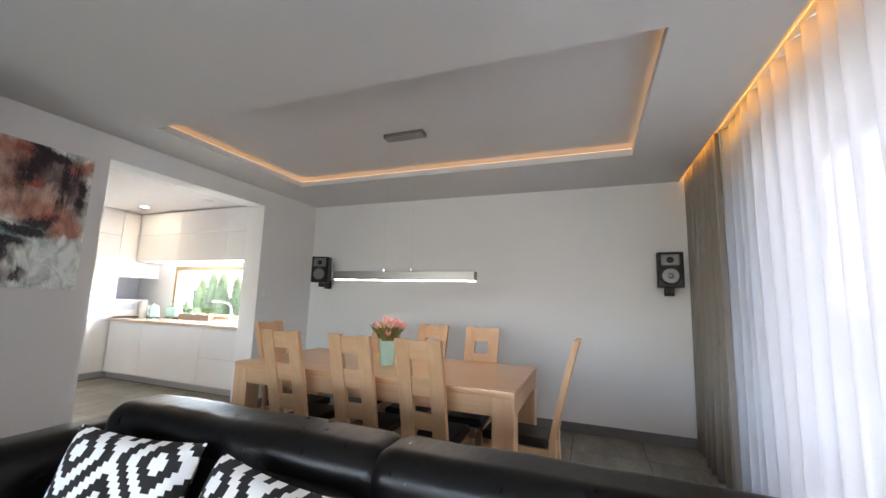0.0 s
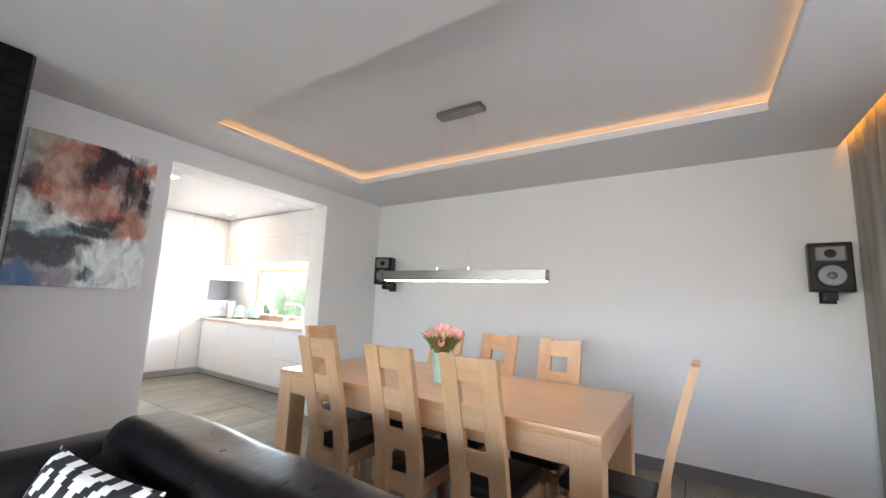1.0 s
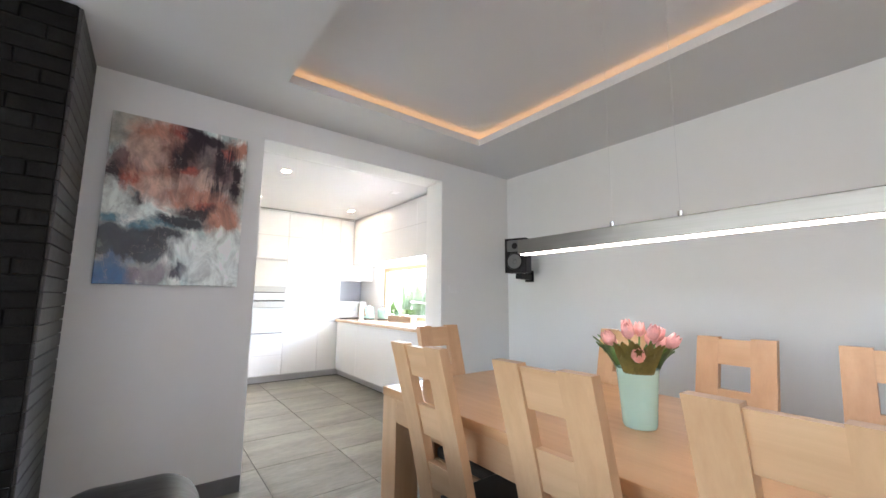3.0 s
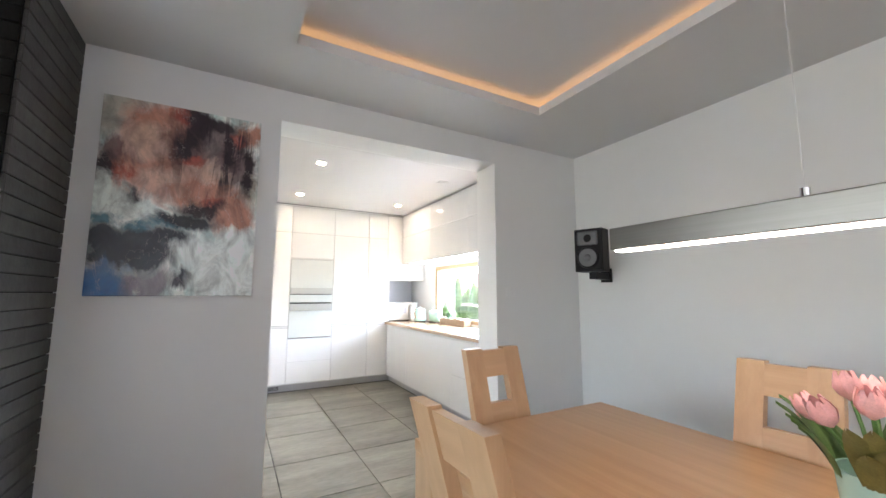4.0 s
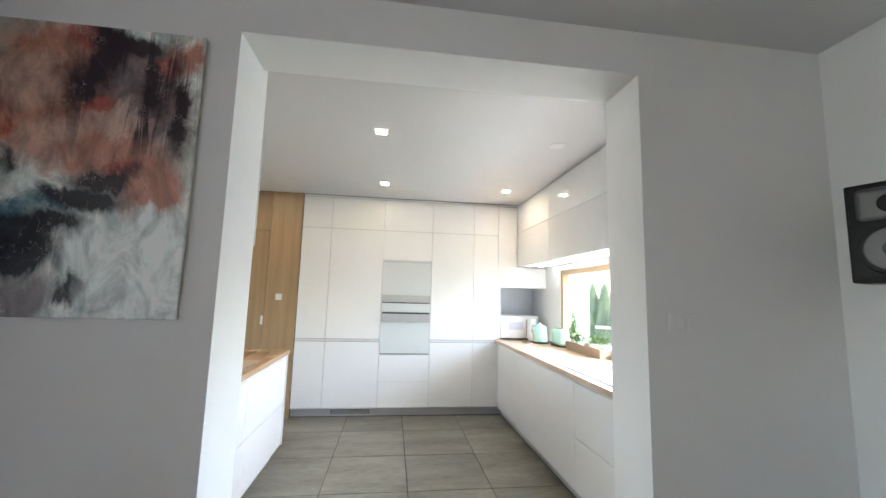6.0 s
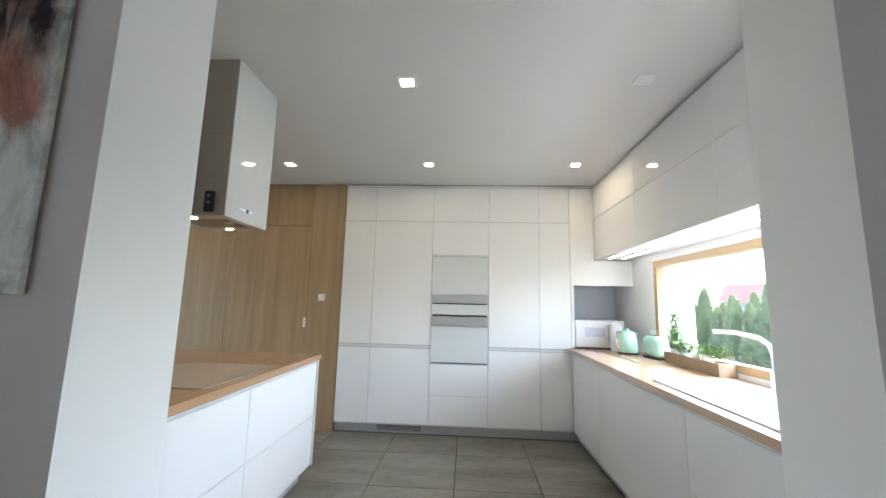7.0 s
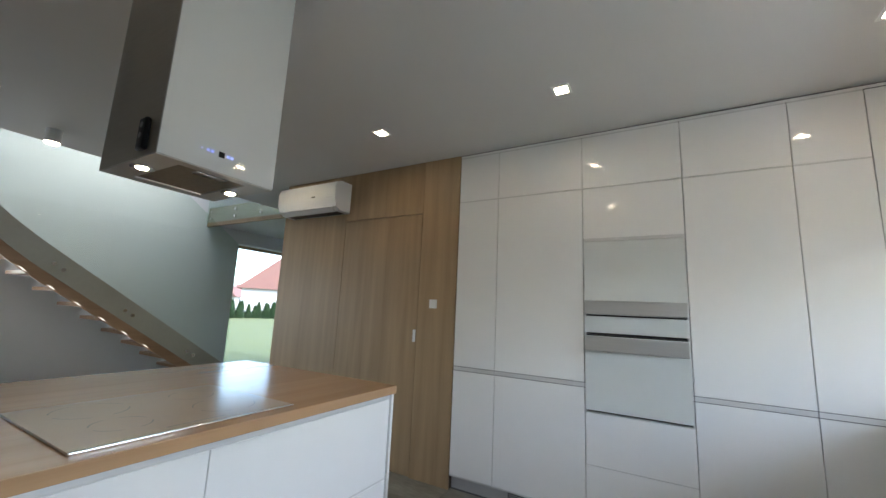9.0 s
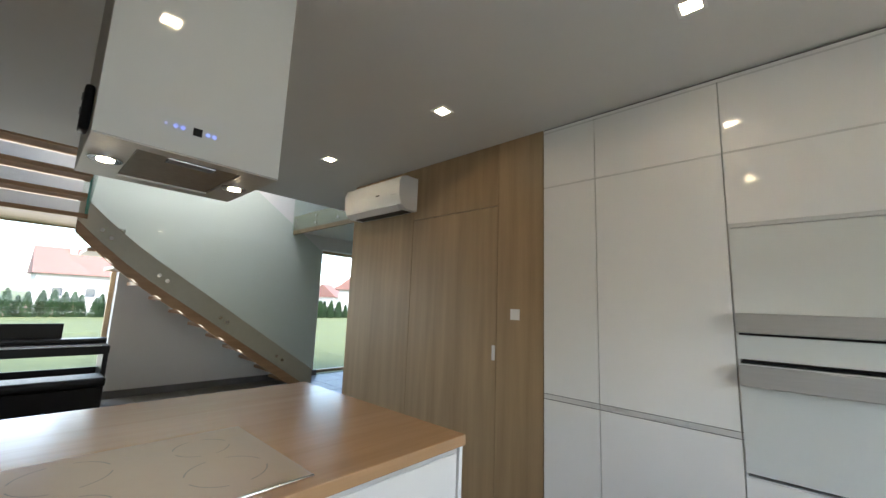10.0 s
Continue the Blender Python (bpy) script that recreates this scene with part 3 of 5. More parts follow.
for b in [(x0 - 0.055, x0 - 0.035, y0 - 0.1, y1 + 0.1), (x1 + 0.035, x1 + 0.055, y0 - 0.1, y1 + 0.1), (x0 - 0.034, x1 + 0.034, y1 + 0.035, y1 + 0.055)]:
    part("strip", B(*b, CZ + LIP + 0.0005, CZ + LIP + 0.019), M_LED, cove)
single("curtain_slot_light", B(LED_EDGE + 0.004, LED_EDGE + 0.016, SOUTH + 0.3, NORTH - 0.02, CZ + 0.058, CZ + 0.09), M_SLOT, (LED_EDGE, 0, CZ + 0.05), "amber strip light along the curtain recess in the ceiling", "cove light")

# baseboards
for n, b in (("baseboard", (-4.22, 0.62, NORTH - 0.014, NORTH, 0.0, 0.10)), ("baseboard", (WEST_L, WEST_L + 0.014, 4.17, NORTH - 0.014, 0.0, 0.10)),
             ("baseboard", (-9.19, -6.10, SOUTH, SOUTH + 0.014, 0.0, 0.10)), ("baseboard", (WEST_L, WEST_L + 0.014, 1.61, 2.53, 0.0, 0.10))):
    single(n, B(*b, bevel=0.003), M_BASE, (b[0], b[2], 0), "grey tiled baseboard strip at the foot of the wall", "baseboard", kind="structure")


def window(name, x0, x1, z0, z1, y, depth, label, splits, sill=True):
    """A timber window in a wall that runs along x; splits: the mullions' places."""
    w = thing(name, (x0, y, z0), label, "window", kind="structure")
    t = 0.055
    f = bmesh.new()
    for b in [(x0, x1, z0, z0 + t), (x0, x1, z1 - t, z1), (x0, x0 + t, z0 + t, z1 - t), (x1 - t, x1, z0 + t, z1 - t)] + [(s - t / 2, s + t / 2, z0 + t, z1 - t) for s in splits]:
        box(f, b[0], b[1], y, y + depth, b[2], b[3], bevel=0.004)
    part("window_frame", f, M_FRAME, w)
    xs = [x0 + t, *splits, x1 - t]
    for a, b in zip(xs, xs[1:]):
        p = part("pane", B(a, b, y + depth * 0.45, y + depth * 0.45 + 0.006, z0 + t, z1 - t), M_PANE, w)
        p.visible_shadow = False
    return w


window("window_1", -7.06, -4.60, 0.93, 1.745, NORTH + 0.002, 0.07, "wide low kitchen window in a pale timber frame", [])
window("window_2", -6.08, -3.60, 0.0, 2.28, SOUTH - 0.26, 0.07, "tall hall window in a timber frame below the stair", [-4.84])
window("window_3", -10.55, -9.12, 0.0, 2.40, SOUTH - 0.26, 0.07, "narrow floor-length hall window in a timber frame", [])
# added window, never in view: the opening that holds the south fill light
window("window_6", -2.90, 0.10, 0.0, 2.30, SOUTH - 0.10, 0.07, "added living room window in a timber frame, out of view", [-1.4])
w4 = thing("window_4", (EAST + 0.1, -1.6, 0), "wide living room window behind sheer curtains", "window", kind="structure")
f = bmesh.new()
for b in [(-1.6, 4.25, 0, 0.06), (-1.6, 4.25, 2.39, 2.45), (-1.6, -1.54, 0.06, 2.39), (4.19, 4.25, 0.06, 2.39), (1.3, 1.36, 0.06, 2.39)]:
    box(f, EAST + 0.1, EAST + 0.17, *b, bevel=0.004)
part("window_frame", f, M_FRAME, w4)
for a, b in ((-1.54, 1.3), (1.36, 4.19)):
    p = part("pane", B(EAST + 0.13, EAST + 0.136, a, b, 0.06, 2.39), M_PANE, w4)
    p.visible_shadow = False

# roof window added out of view, to let sky light into the stair void
w5 = thing("window_5", (-6.55, -2.35, 5.4), "added roof window over the stair void, out of view", "window", kind="structure")
f = bmesh.new()
for b in ((-7.9, -5.2, -2.78, -2.72), (-7.9, -5.2, -1.84, -1.78), (-7.9, -7.84, -2.72, -1.84), (-5.26, -5.2, -2.72, -1.84), (-6.58, -6.52, -2.72, -1.84)):
    box(f, *b, 5.38, 5.45, bevel=0.004)
part("window_frame", f, M_FRAME, w5)
for a, b in ((-7.84, -6.58), (-6.52, -5.26)):
    p = part("pane", B(a, b, -2.72, -1.84, 5.41, 5.418), M_PANE, w5)
    p.visible_shadow = False

# dark stone chimney breast
chim = single("chimney_breast", B(-4.54, -3.672, -0.35, 1.585, 0, CZ - 0.001), M_MORTAR, (-4.1, 0.9, 0), "dark stone-clad chimney breast reaching the ceiling", "chimney", kind="structure", smooth=False)
wall("wall_chimney_side", [(-4.54, -4.30, -1.15, -0.352, 0, CZ)], M_WALL, "white painted wall beside the chimney")


# ---- curtains ----
def curtain(name, y_a, y_b, x, amp, wave, material, label, z0, z1, seed):
    rnd = random.Random(seed)
    n, rows = int((y_b - y_a) / wave * 14), 10
    ph, a2 = rnd.random() * 6, [rnd.uniform(0.6, 1.3) for _ in range(400)]
    bm = bmesh.new()
    grid = []
    for j in range(rows + 1):
        v = j / rows
        row = []
        for i in range(n + 1):
            y = y_a + (y_b - y_a) * i / n
            k = (y - y_a) / wave
            s = a2[int(k)] * (1 - k % 1) + a2[int(k) + 1] * (k % 1)
            off = amp * s * math.sin(2 * math.pi * k + ph + 0.5 * math.sin(3 * v + k)) + 0.3 * amp * math.sin(5.3 * k + 1 + v)
            row.append(bm.verts.new((x + off * (0.75 + 0.35 * (1 - v)), y, z0 + (z1 - z0) * v)))
        grid.append(row)
    for j in range(rows):
        for i in range(n):
            bm.faces.new((grid[j][i], grid[j][i + 1], grid[j + 1][i + 1], grid[j + 1][i]))
    ob = single(name, bm, material, (x, y_a, z0), label, "curtain")
    s = ob.modifiers.new("thickness", "SOLIDIFY")
    s.thickness = 0.0015 if material is M_SHEER else 0.006
    return ob


curtain("sheer_curtain", -1.7, 4.16, 0.46, 0.035, 0.155, M_SHEER, "white translucent sheer curtain hanging to the floor in soft folds", 0.02, 2.70, 3)
curtain("drape", 4.06, 5.03, 0.40, 0.045, 0.13, M_DRAPE, "taupe heavy drape gathered beside the sheer curtain", 0.015, 2.695, 5)
rail = single("curtain_rail", B(0.42, 0.45, -1.8, 5.0, 2.695, 2.706, bevel=0.002), M_WHITE, (0.43, -1.8, 2.70), "white curtain track fixed in the ceiling recess", "curtain rail")

# ---- kitchen: tall units ----
G = 0.0018                     # half of a gap between fronts


def front(name, parent, y0, y1, z0, z1, material=None, label=""):
    """A lacquered front in the plane of the tall units, its upper edge cut back for the fingers."""
    return part(name, B(FRONT - 0.02, FRONT, y0 + G, y1 - G, z0 + G, z1 - G, bevel=0.002), material or M_GLOSS, parent, label)


def tall(y0, y1, rows, label):
    u = thing("tall_cabinet", (FRONT - 0.3, (y0 + y1) / 2, 0.1), label, "cabinet", "tall kitchen cabinets")
    oven_slot = len(rows) == 4
    for a, b, z0, z1 in (((y0 + 0.0015, y1 - 0.0015, 0.10, 0.708), (y0 + 0.0015, y1 - 0.0015, 1.813, 2.585), (y0 + 0.0015, y0 + 0.012, 0.708, 1.813), (y1 - 0.012, y1 - 0.0015, 0.708, 1.813))
                         if oven_slot else ((y0 + 0.0015, y1 - 0.0015, 0.10, 2.585),)):
        part("body", B(FRONT - 0.58, FRONT - 0.005, a, b, z0, z1), M_GLOSS_EDGE, u)
    for z0, z1 in rows:
        front("door", u, y0, y1, z0, z1)
    if rows and rows[0][1] < 0.9:
        part("grip_channel", B(FRONT - 0.021, FRONT - 0.0035, y0 + G, y1 - G, 0.857, 0.883), M_GROOVE, u, "aluminium grip channel")
        # dark strips paint the gaps' shade below and above the grip channel
        for z in (0.8532, 0.8836):
            part("joint_seal", B(FRONT - 0.021, FRONT - 0.003, y0 + G, y1 - G, z, z + 0.0032), M_GAP_SHADE, u)
    return u


TALL_LABEL = "tall glossy white handleless kitchen cabinet up to the ceiling"
ROWS = [(0.11, 0.855), (0.885, 2.185), (2.19, 2.565)]
tall(2.055, 2.395, ROWS, TALL_LABEL)
tall(2.395, 3.020, ROWS, TALL_LABEL)
tall(3.615, 4.140, ROWS, TALL_LABEL)
tall(4.140, 4.455, ROWS, TALL_LABEL)
ov = tall(3.020, 3.615, [(0.11, 0.395), (0.395, 0.705), (1.83, 2.185), (2.19, 2.565)], "tall glossy white oven housing with two drawers and a lift door")


def oven(z0, z1, bar, window_z, label):
    """A built-in appliance: glass front, bar handle, control strip."""
    o = thing("oven", (FRONT - 0.25, 3.318, z0), label, "oven", "built-in ovens")
    part("body", B(FRONT - 0.4, FRONT - 0.0215, 3.033, 3.602, z0, min(z1, 1.812)), M_BLACK, o)
    for a, b in window_z:
        part("glass_front", B(FRONT - 0.021, FRONT + 0.004, 3.026, 3.609, a, b, bevel=0.002), M_WGLASS, o, "pale glass front")
    h = part("handle", B(FRONT + 0.028, FRONT + 0.046, 3.03, 3.606, bar[0], bar[1], bevel=0.004), M_ALU, o, "wide flat aluminium bar handle")
    for y in (3.03, 3.576):
        part("handle_mount", B(FRONT + 0.004, FRONT + 0.028, y, y + 0.03, bar[0] + 0.006, bar[1] - 0.006, bevel=0.002), M_WHITE, h)
    return o


oven(0.712, 1.192, (1.092, 1.182), [(0.722, 1.186)], "built-in oven with a pale glass door and aluminium handle")
oven(1.200, 1.825, (1.325, 1.410), [(1.206, 1.312), (1.322, 1.808)], "built-in compact oven with a pale glass door and control strip")

# filler panel, niche and plinth
nic = thing("niche_unit", (FRONT - 0.3, 4.77, 0.94), "white corner panel with an open blue-grey appliance niche above the worktop", "cabinet")
part("panel", prism(bmesh.new(), [(4.455 + G, 1.535), (5.085, 1.535), (5.085, 1.797), (4.699, 1.797), (4.699, 2.565), (4.455 + G, 2.565)], 0, FRONT - 0.02, FRONT), M_GLOSS, nic)
part("panel", B(FRONT - 0.02, FRONT, 4.455 + G, 4.487, 0.905, 1.532), M_GLOSS, nic)
part("back_panel", B(FRONT - 0.50, FRONT - 0.48, 4.487, 5.085, 0.905, 1.54), M_NICHE, nic, "blue-grey back panel")
part("side_panel", B(FRONT - 0.48, FRONT - 0.021, 4.460, 4.486, 0.905, 1.54), M_NICHE, nic)
part("top_panel", B(FRONT - 0.48, FRONT - 0.021, 4.487, 5.085, 1.541, 1.56), M_GLOSS, nic)
cn = thing("cornice_strip", (FRONT, 3.3, 2.567), "slim white strip between dark shadow lines under the ceiling", "trim", kind="structure")
part("strip", B(FRONT - 0.03, FRONT - 0.003, 2.055, 4.70, 2.573, 2.589), M_GLOSS, cn)
# dark strips paint the shade in the joints beside the cornice strip
for z in (2.5665, 2.5895):
    part("shadow_line", B(FRONT - 0.03, FRONT - 0.006, 2.055, 4.70, z, z + 0.0062), M_GAP_SHADE, cn)
pl = thing("plinth", (FRONT - 0.05, 3.2, 0), "brushed grey aluminium plinth below the cabinets", "plinth", kind="structure")
part("board", B(FRONT - 0.06, FRONT - 0.045, 2.055, 4.515, 0, 0.099), M_PLINTH, pl)
part("board", B(FRONT - 0.045, PART_B - 0.003, 4.515, 4.53, 0, 0.099), M_PLINTH, pl)
# dark strips paint the shadow line where the plinth meets the floor
part("floor_seal", B(FRONT - 0.0447, FRONT - 0.040, 2.055, 4.508, 0.0005, 0.010), M_GAP_SHADE, pl)
part("floor_seal", B(FRONT - 0.04, PART_B - 0.003, 4.509, 4.5147, 0.0005, 0.010), M_GAP_SHADE, pl)
gr = part("vent_grille", B(FRONT - 0.045, FRONT - 0.040, 2.50, 2.94, 0.03, 0.08, bevel=0.001), M_BLACK, pl, "slotted black vent grille")
for i in range(4):
    part("slat", B(FRONT - 0.040, FRONT - 0.037, 2.505, 2.935, 0.034 + i * 0.012, 0.040 + i * 0.012), M_PLINTH, gr)

# ---- kitchen: base units along the window ----
BY = 4.455
for i, (a, b, rows) in enumerate(((FRONT + 0.004, -6.71, [(0.11, 0.85)]), (-6.71, -5.475, [(0.11, 0.85)]), (-5.475, PART_B - 0.004, [(0.11, 0.46), (0.465, 0.85)]))):
    u = thing("base_cabinet", ((a + b) / 2, BY + 0.3, 0.1), "glossy white handleless base cabinet under the window worktop" if i < 2 else "glossy white base cabinet with two drawer fronts under the worktop", "cabinet", "kitchen base cabinets")
    part("body", B(a + 0.001, b - 0.001, BY + 0.005, NORTH - 0.002, 0.10, 0.858), M_GLOSS_EDGE, u)
    part("grip_channel", B(a + G, b - G, BY + 0.0035, BY + 0.021, 0.839, 0.857), M_GROOVE, u, "aluminium grip channel")
    for z0, z1 in rows:
        part("door", B(a + G, b - G, BY, BY + 0.02, z0 + G, min(z1, 0.838) - G, bevel=0.002), M_GLOSS, u)
ct = thing("worktop", (-6.0, 4.75, 0.86), "oak worktop running along the kitchen window, paled by painted-in window sheen", "worktop")
SX0, SX1, SY0, SY1 = -5.86, -4.88, 4.49, 4.98
for b in ((FRONT - 0.45, SX0 + 0.02, 4.42, 5.088), (SX1 - 0.02, PART_B - 0.003, 4.42, 5.088), (SX0 + 0.02, SX1 - 0.02, 4.42, SY0 + 0.02), (SX0 + 0.02, SX1 - 0.02, SY1 - 0.02, 5.088)):
    if b[0] < FRONT:
        part("board", B(FRONT + 0.0, b[1], b[2], b[3], 0.861, 0.900, bevel=0.002), M_TOP_LIT, ct)
        part("board", B(FRONT - 0.478, FRONT - 0.0005, 4.488, b[3], 0.861, 0.900), M_TOP_LIT, ct)
    else:
        part("board", B(*b, 0.861, 0.900, bevel=0.0015), M_TOP_LIT, ct)

# sink and tap
sk = thing("kitchen_sink", ((SX0 + SX1) / 2, 4.73, 0.70), "white composite inset sink with a drainer", "sink")
bm = bmesh.new()
bx = -5.44                     # the bowl's far edge; the drainer lies beyond
for b in ((SX0, SX1, SY0, SY0 + 0.05, 0.896, 0.908), (SX0, SX1, SY1 - 0.08, SY1, 0.896, 0.908), (SX1 - 0.05, SX1, SY0 + 0.05, SY1 - 0.08, 0.896, 0.908), (SX0, bx, SY0 + 0.05, SY1 - 0.08, 0.894, 0.905)):
    box(bm, *b, bevel=0.003)
part("rim", bm, M_SINK, sk)
bm = bmesh.new()
for b in ((bx - 0.008, SX1 - 0.042, SY0 + 0.042, SY0 + 0.052, 0.72, 0.897), (bx - 0.008, SX1 - 0.042, SY1 - 0.082, SY1 - 0.072, 0.72, 0.897), (SX1 - 0.052, SX1 - 0.042, SY0 + 0.05, SY1 - 0.08, 0.72, 0.897),
          (bx - 0.008, bx + 0.002, SY0 + 0.05, SY1 - 0.08, 0.72, 0.893), (bx - 0.008, SX1 - 0.042, SY0 + 0.042, SY1 - 0.072, 0.71, 0.72)):
    box(bm, *b)
part("bowl", bm, M_SINK, sk)
part("drain", cyl(bmesh.new(), ((SX1 + bx) / 2, 4.72, 0.72), ((SX1 + bx) / 2, 4.72, 0.726), 0.045), M_CHROME, sk, "chrome drain")
part("overflow", B(-5.30, -5.20, SY1 - 0.083, SY1 - 0.0815, 0.83, 0.855, bevel=0.0005), M_CHROME, sk, "chrome overflow plate")
for i in range(6):
    part("drainer_ridge", B(SX0 + 0.05, bx - 0.06, SY0 + 0.10 + i * 0.05, SY0 + 0.112 + i * 0.05, 0.905, 0.909, bevel=0.001), M_SINK, sk)
tp = thing("tap", (-5.530, 4.94, 0.90), "white kitchen mixer tap with an angled spout", "tap")
part("body", cyl(bmesh.new(), (-5.530, 4.94, 0.908), (-5.530, 4.94, 1.02), 0.024), M_WHITE, tp)
part("spout", sweep(bmesh.new(), [(-5.530, 4.94, 1.0), (-5.532, 4.938, 1.10), (-5.545, 4.93, 1.15), (-5.580, 4.91, 1.18), (-5.670, 4.86, 1.20), (-5.770, 4.80, 1.20)], 0.012), M_WHITE, tp)
part("lever", sweep(bmesh.new(), [(-5.510, 4.94, 0.99), (-5.440, 4.92, 1.01)], 0.008), M_CHROME, tp)

# ---- kitchen: wall units above the window ----
UY = 4.70
ux = [FRONT + 0.003, -6.48, -5.49, PART_B - 0.004]
for a, b in zip(ux, ux[1:]):
    u = thing("wall_cabinet", ((a + b) / 2, UY + 0.2, 1.80), "glossy white wall cabinet with two flap doors above the window", "cabinet", "kitchen wall cabinets")
    part("body", B(a + 0.001, b - 0.001, UY + 0.004, NORTH - 0.002, 1.805, 2.585), M_GLOSS_EDGE, u)
    part("door", B(a + 0.001, b - 0.001, UY, UY + 0.02, 1.80, 2.218, bevel=0.0015), M_GLOSS, u)
    part("door", B(a + 0.001, b - 0.001, UY, UY + 0.02, 2.226, 2.572, bevel=0.0015), M_GLOSS, u)
for y in (4.80, 4.93):
    single("under_cabinet_light", B(FRONT + 0.15, PART_B - 0.1, y, y + 0.012, 1.797, 1.804), M_LEDU, (-6, y, 1.797), "slim white strip light under the wall cabinets", "strip light", "under-cabinet strips")

# things on the window worktop
mw = thing("microwave", (-7.62, 4.73, 0.90), "white compact microwave with a dark window in the niche", "microwave")
part("body", B(-7.92, -7.49, 4.50, 4.99, 0.915, 1.185, bevel=0.008), M_WHITE, mw)
part("door_window", B(-7.491, -7.485, 4.60, 4.79, 1.02, 1.115, bevel=0.002), M_NICHE, mw, "grey viewing window")
part("handle", B(-7.485, -7.462, 4.82, 4.835, 0.95, 1.15, bevel=0.005), M_CHROME, mw, "slim chrome handle")
part("control_panel", B(-7.491, -7.486, 4.85, 4.975, 0.93, 1.17, bevel=0.002), M_WGLASS, mw)
part("foot_strip", B(-7.90, -7.50, 4.51, 4.98, 0.9005, 0.915), M_BLACK, mw, "black foot strip")
jar = single("storage_jar", lathe(bmesh.new(), [(0.045, 0), (0.052, 0.01), (0.052, 0.24), (0.046, 0.262), (0.02, 0.27)], (-7.39, 4.865, 0.901)), M_WHITE, (-7.39, 4.865, 0.90), "white glazed storage jar on the worktop", "jar")
kt = thing("kettle", (-7.16, 4.88, 0.90), "mint green enamel kettle with a chrome base", "kettle")
part("body", lathe(bmesh.new(), [(0.085, 0.018), (0.088, 0.03), (0.08, 0.13), (0.062, 0.19), (0.05, 0.205), (0.02, 0.212), (0.012, 0.23)], (-7.16, 4.88, 0.90)), M_MINT, kt)
part("base", lathe(bmesh.new(), [(0.088, 0), (0.088, 0.017)], (-7.16, 4.88, 0.9005)), M_BLACK, kt, "black base")
part("handle", sweep(bmesh.new(), [(-7.12, 4.81, 1.10), (-7.09, 4.76, 1.10), (-7.085, 4.75, 1.05), (-7.10, 4.78, 0.96)], 0.011), M_CHROME, kt, "chrome handle")
part("spout", cyl(bmesh.new(), (-7.20, 4.94, 1.02), (-7.23, 4.99, 1.09), 0.022, 0.014), M_MINT, kt)
to = thing("toaster", (-6.88, 5.0, 0.90), "mint green rounded toaster with chrome ends", "toaster")
part("body", B(-7.00, -6.76, 4.935, 5.075, 0.915, 1.09, bevel=0.045, seg=5), M_MINT, to)
part("base", B(-6.995, -6.765, 4.94, 5.07, 0.9005, 0.918, bevel=0.004), M_BLACK, to, "black base")
for y in (4.975, 5.015):
    part("slot", B(-6.96, -6.80, y, y + 0.016, 1.0885, 1.0925), M_BLACK, to)
part("bread_lever", B(-6.760, -6.747, 4.993, 5.018, 1.03, 1.045, bevel=0.003), M_CHROME, to, "chrome lever")
part("warming_rack", sweep(bmesh.new(), [(-6.97, 5.0, 1.09), (-6.97, 5.0, 1.13), (-6.79, 5.0, 1.14), (-6.79, 5.0, 1.09)], 0.004), M_CHROME, to, "thin chrome rack")


def leaves(n, rnd, spread, height, size, base):
    """Many small pointed leaves rising from a base and leaning outwards."""
    bm = bmesh.new()
    for _ in range(n):
        a, r = rnd.uniform(0, 2 * math.pi), rnd.random() ** 0.6
        root = Vector((base[0] + spread[0] * r * 0.5 * math.cos(a), base[1] + spread[1] * r * 0.5 * math.sin(a), base[2]))
        h = height * rnd.uniform(0.25, 1.0)
        tip = root + Vector((spread[0] * 0.5 * r * math.cos(a), spread[1] * 0.5 * r * math.sin(a), h))
        d = Vector((math.cos(a + 1.3), math.sin(a + 1.3), rnd.uniform(-0.4, 0.4))) * size * rnd.uniform(0.5, 1.0)
        mid = tip - (tip - root).normalized() * size * 1.6
        v = [bm.verts.new(p) for p in (mid, (mid + tip) / 2 + d * 0.5, tip, (mid + tip) / 2 - d * 0.5 + Vector((0, 0, size * 0.2)))]
        bm.faces.new(v)
        w = [bm.verts.new(p) for p in (root, root + Vector((0.0015, 0.001, 0)), mid)]
        bm.faces.new(w)
    return bm


rnd = random.Random(8)
pb = thing("planter_box", (-6.37, 5.03, 0.90), "rough wooden planter box holding pots of herbs by the window", "planter")
f = bmesh.new()
for b in ((-6.70, -6.03, 4.975, 4.984, 0.901, 0.985), (-6.70, -6.03, 5.078, 5.087, 0.901, 0.985), (-6.70, -6.69, 4.984, 5.078, 0.901, 0.985), (-6.04, -6.03, 4.984, 5.078, 0.901, 0.985), (-6.69, -6.04, 4.984, 5.078, 0.901, 0.910)):
    box(f, *b, bevel=0.002)
part("crate", f, M_CRATE, pb)
for i, (x, h, w, m, lab) in enumerate(((-6.62, 0.30, 0.09, M_HERB, "pot of tall fresh chives in the planter box"), (-6.50, 0.08, 0.10, M_LEAF, "mint pot of low herbs in the planter box"), (-6.24, 0.09, 0.26, M_LEAF, "pot of low dark thyme in the planter box"))):
    hp = thing("herb_pot", (x, 5.031, 0.913), lab, "potted herb", "herbs by the window")
    part("pot", lathe(bmesh.new(), [(0.034, 0), (0.044, 0.10 if i != 1 else 0.15), (0.040, 0.10 if i != 1 else 0.15)], (x, 5.031, 0.913), 20), M_MINT if i == 1 else M_WHITE, hp)
    part("foliage", leaves(420, rnd, (w, 0.08), h, 0.014, (x, 5.031, 1.0)), m, hp)
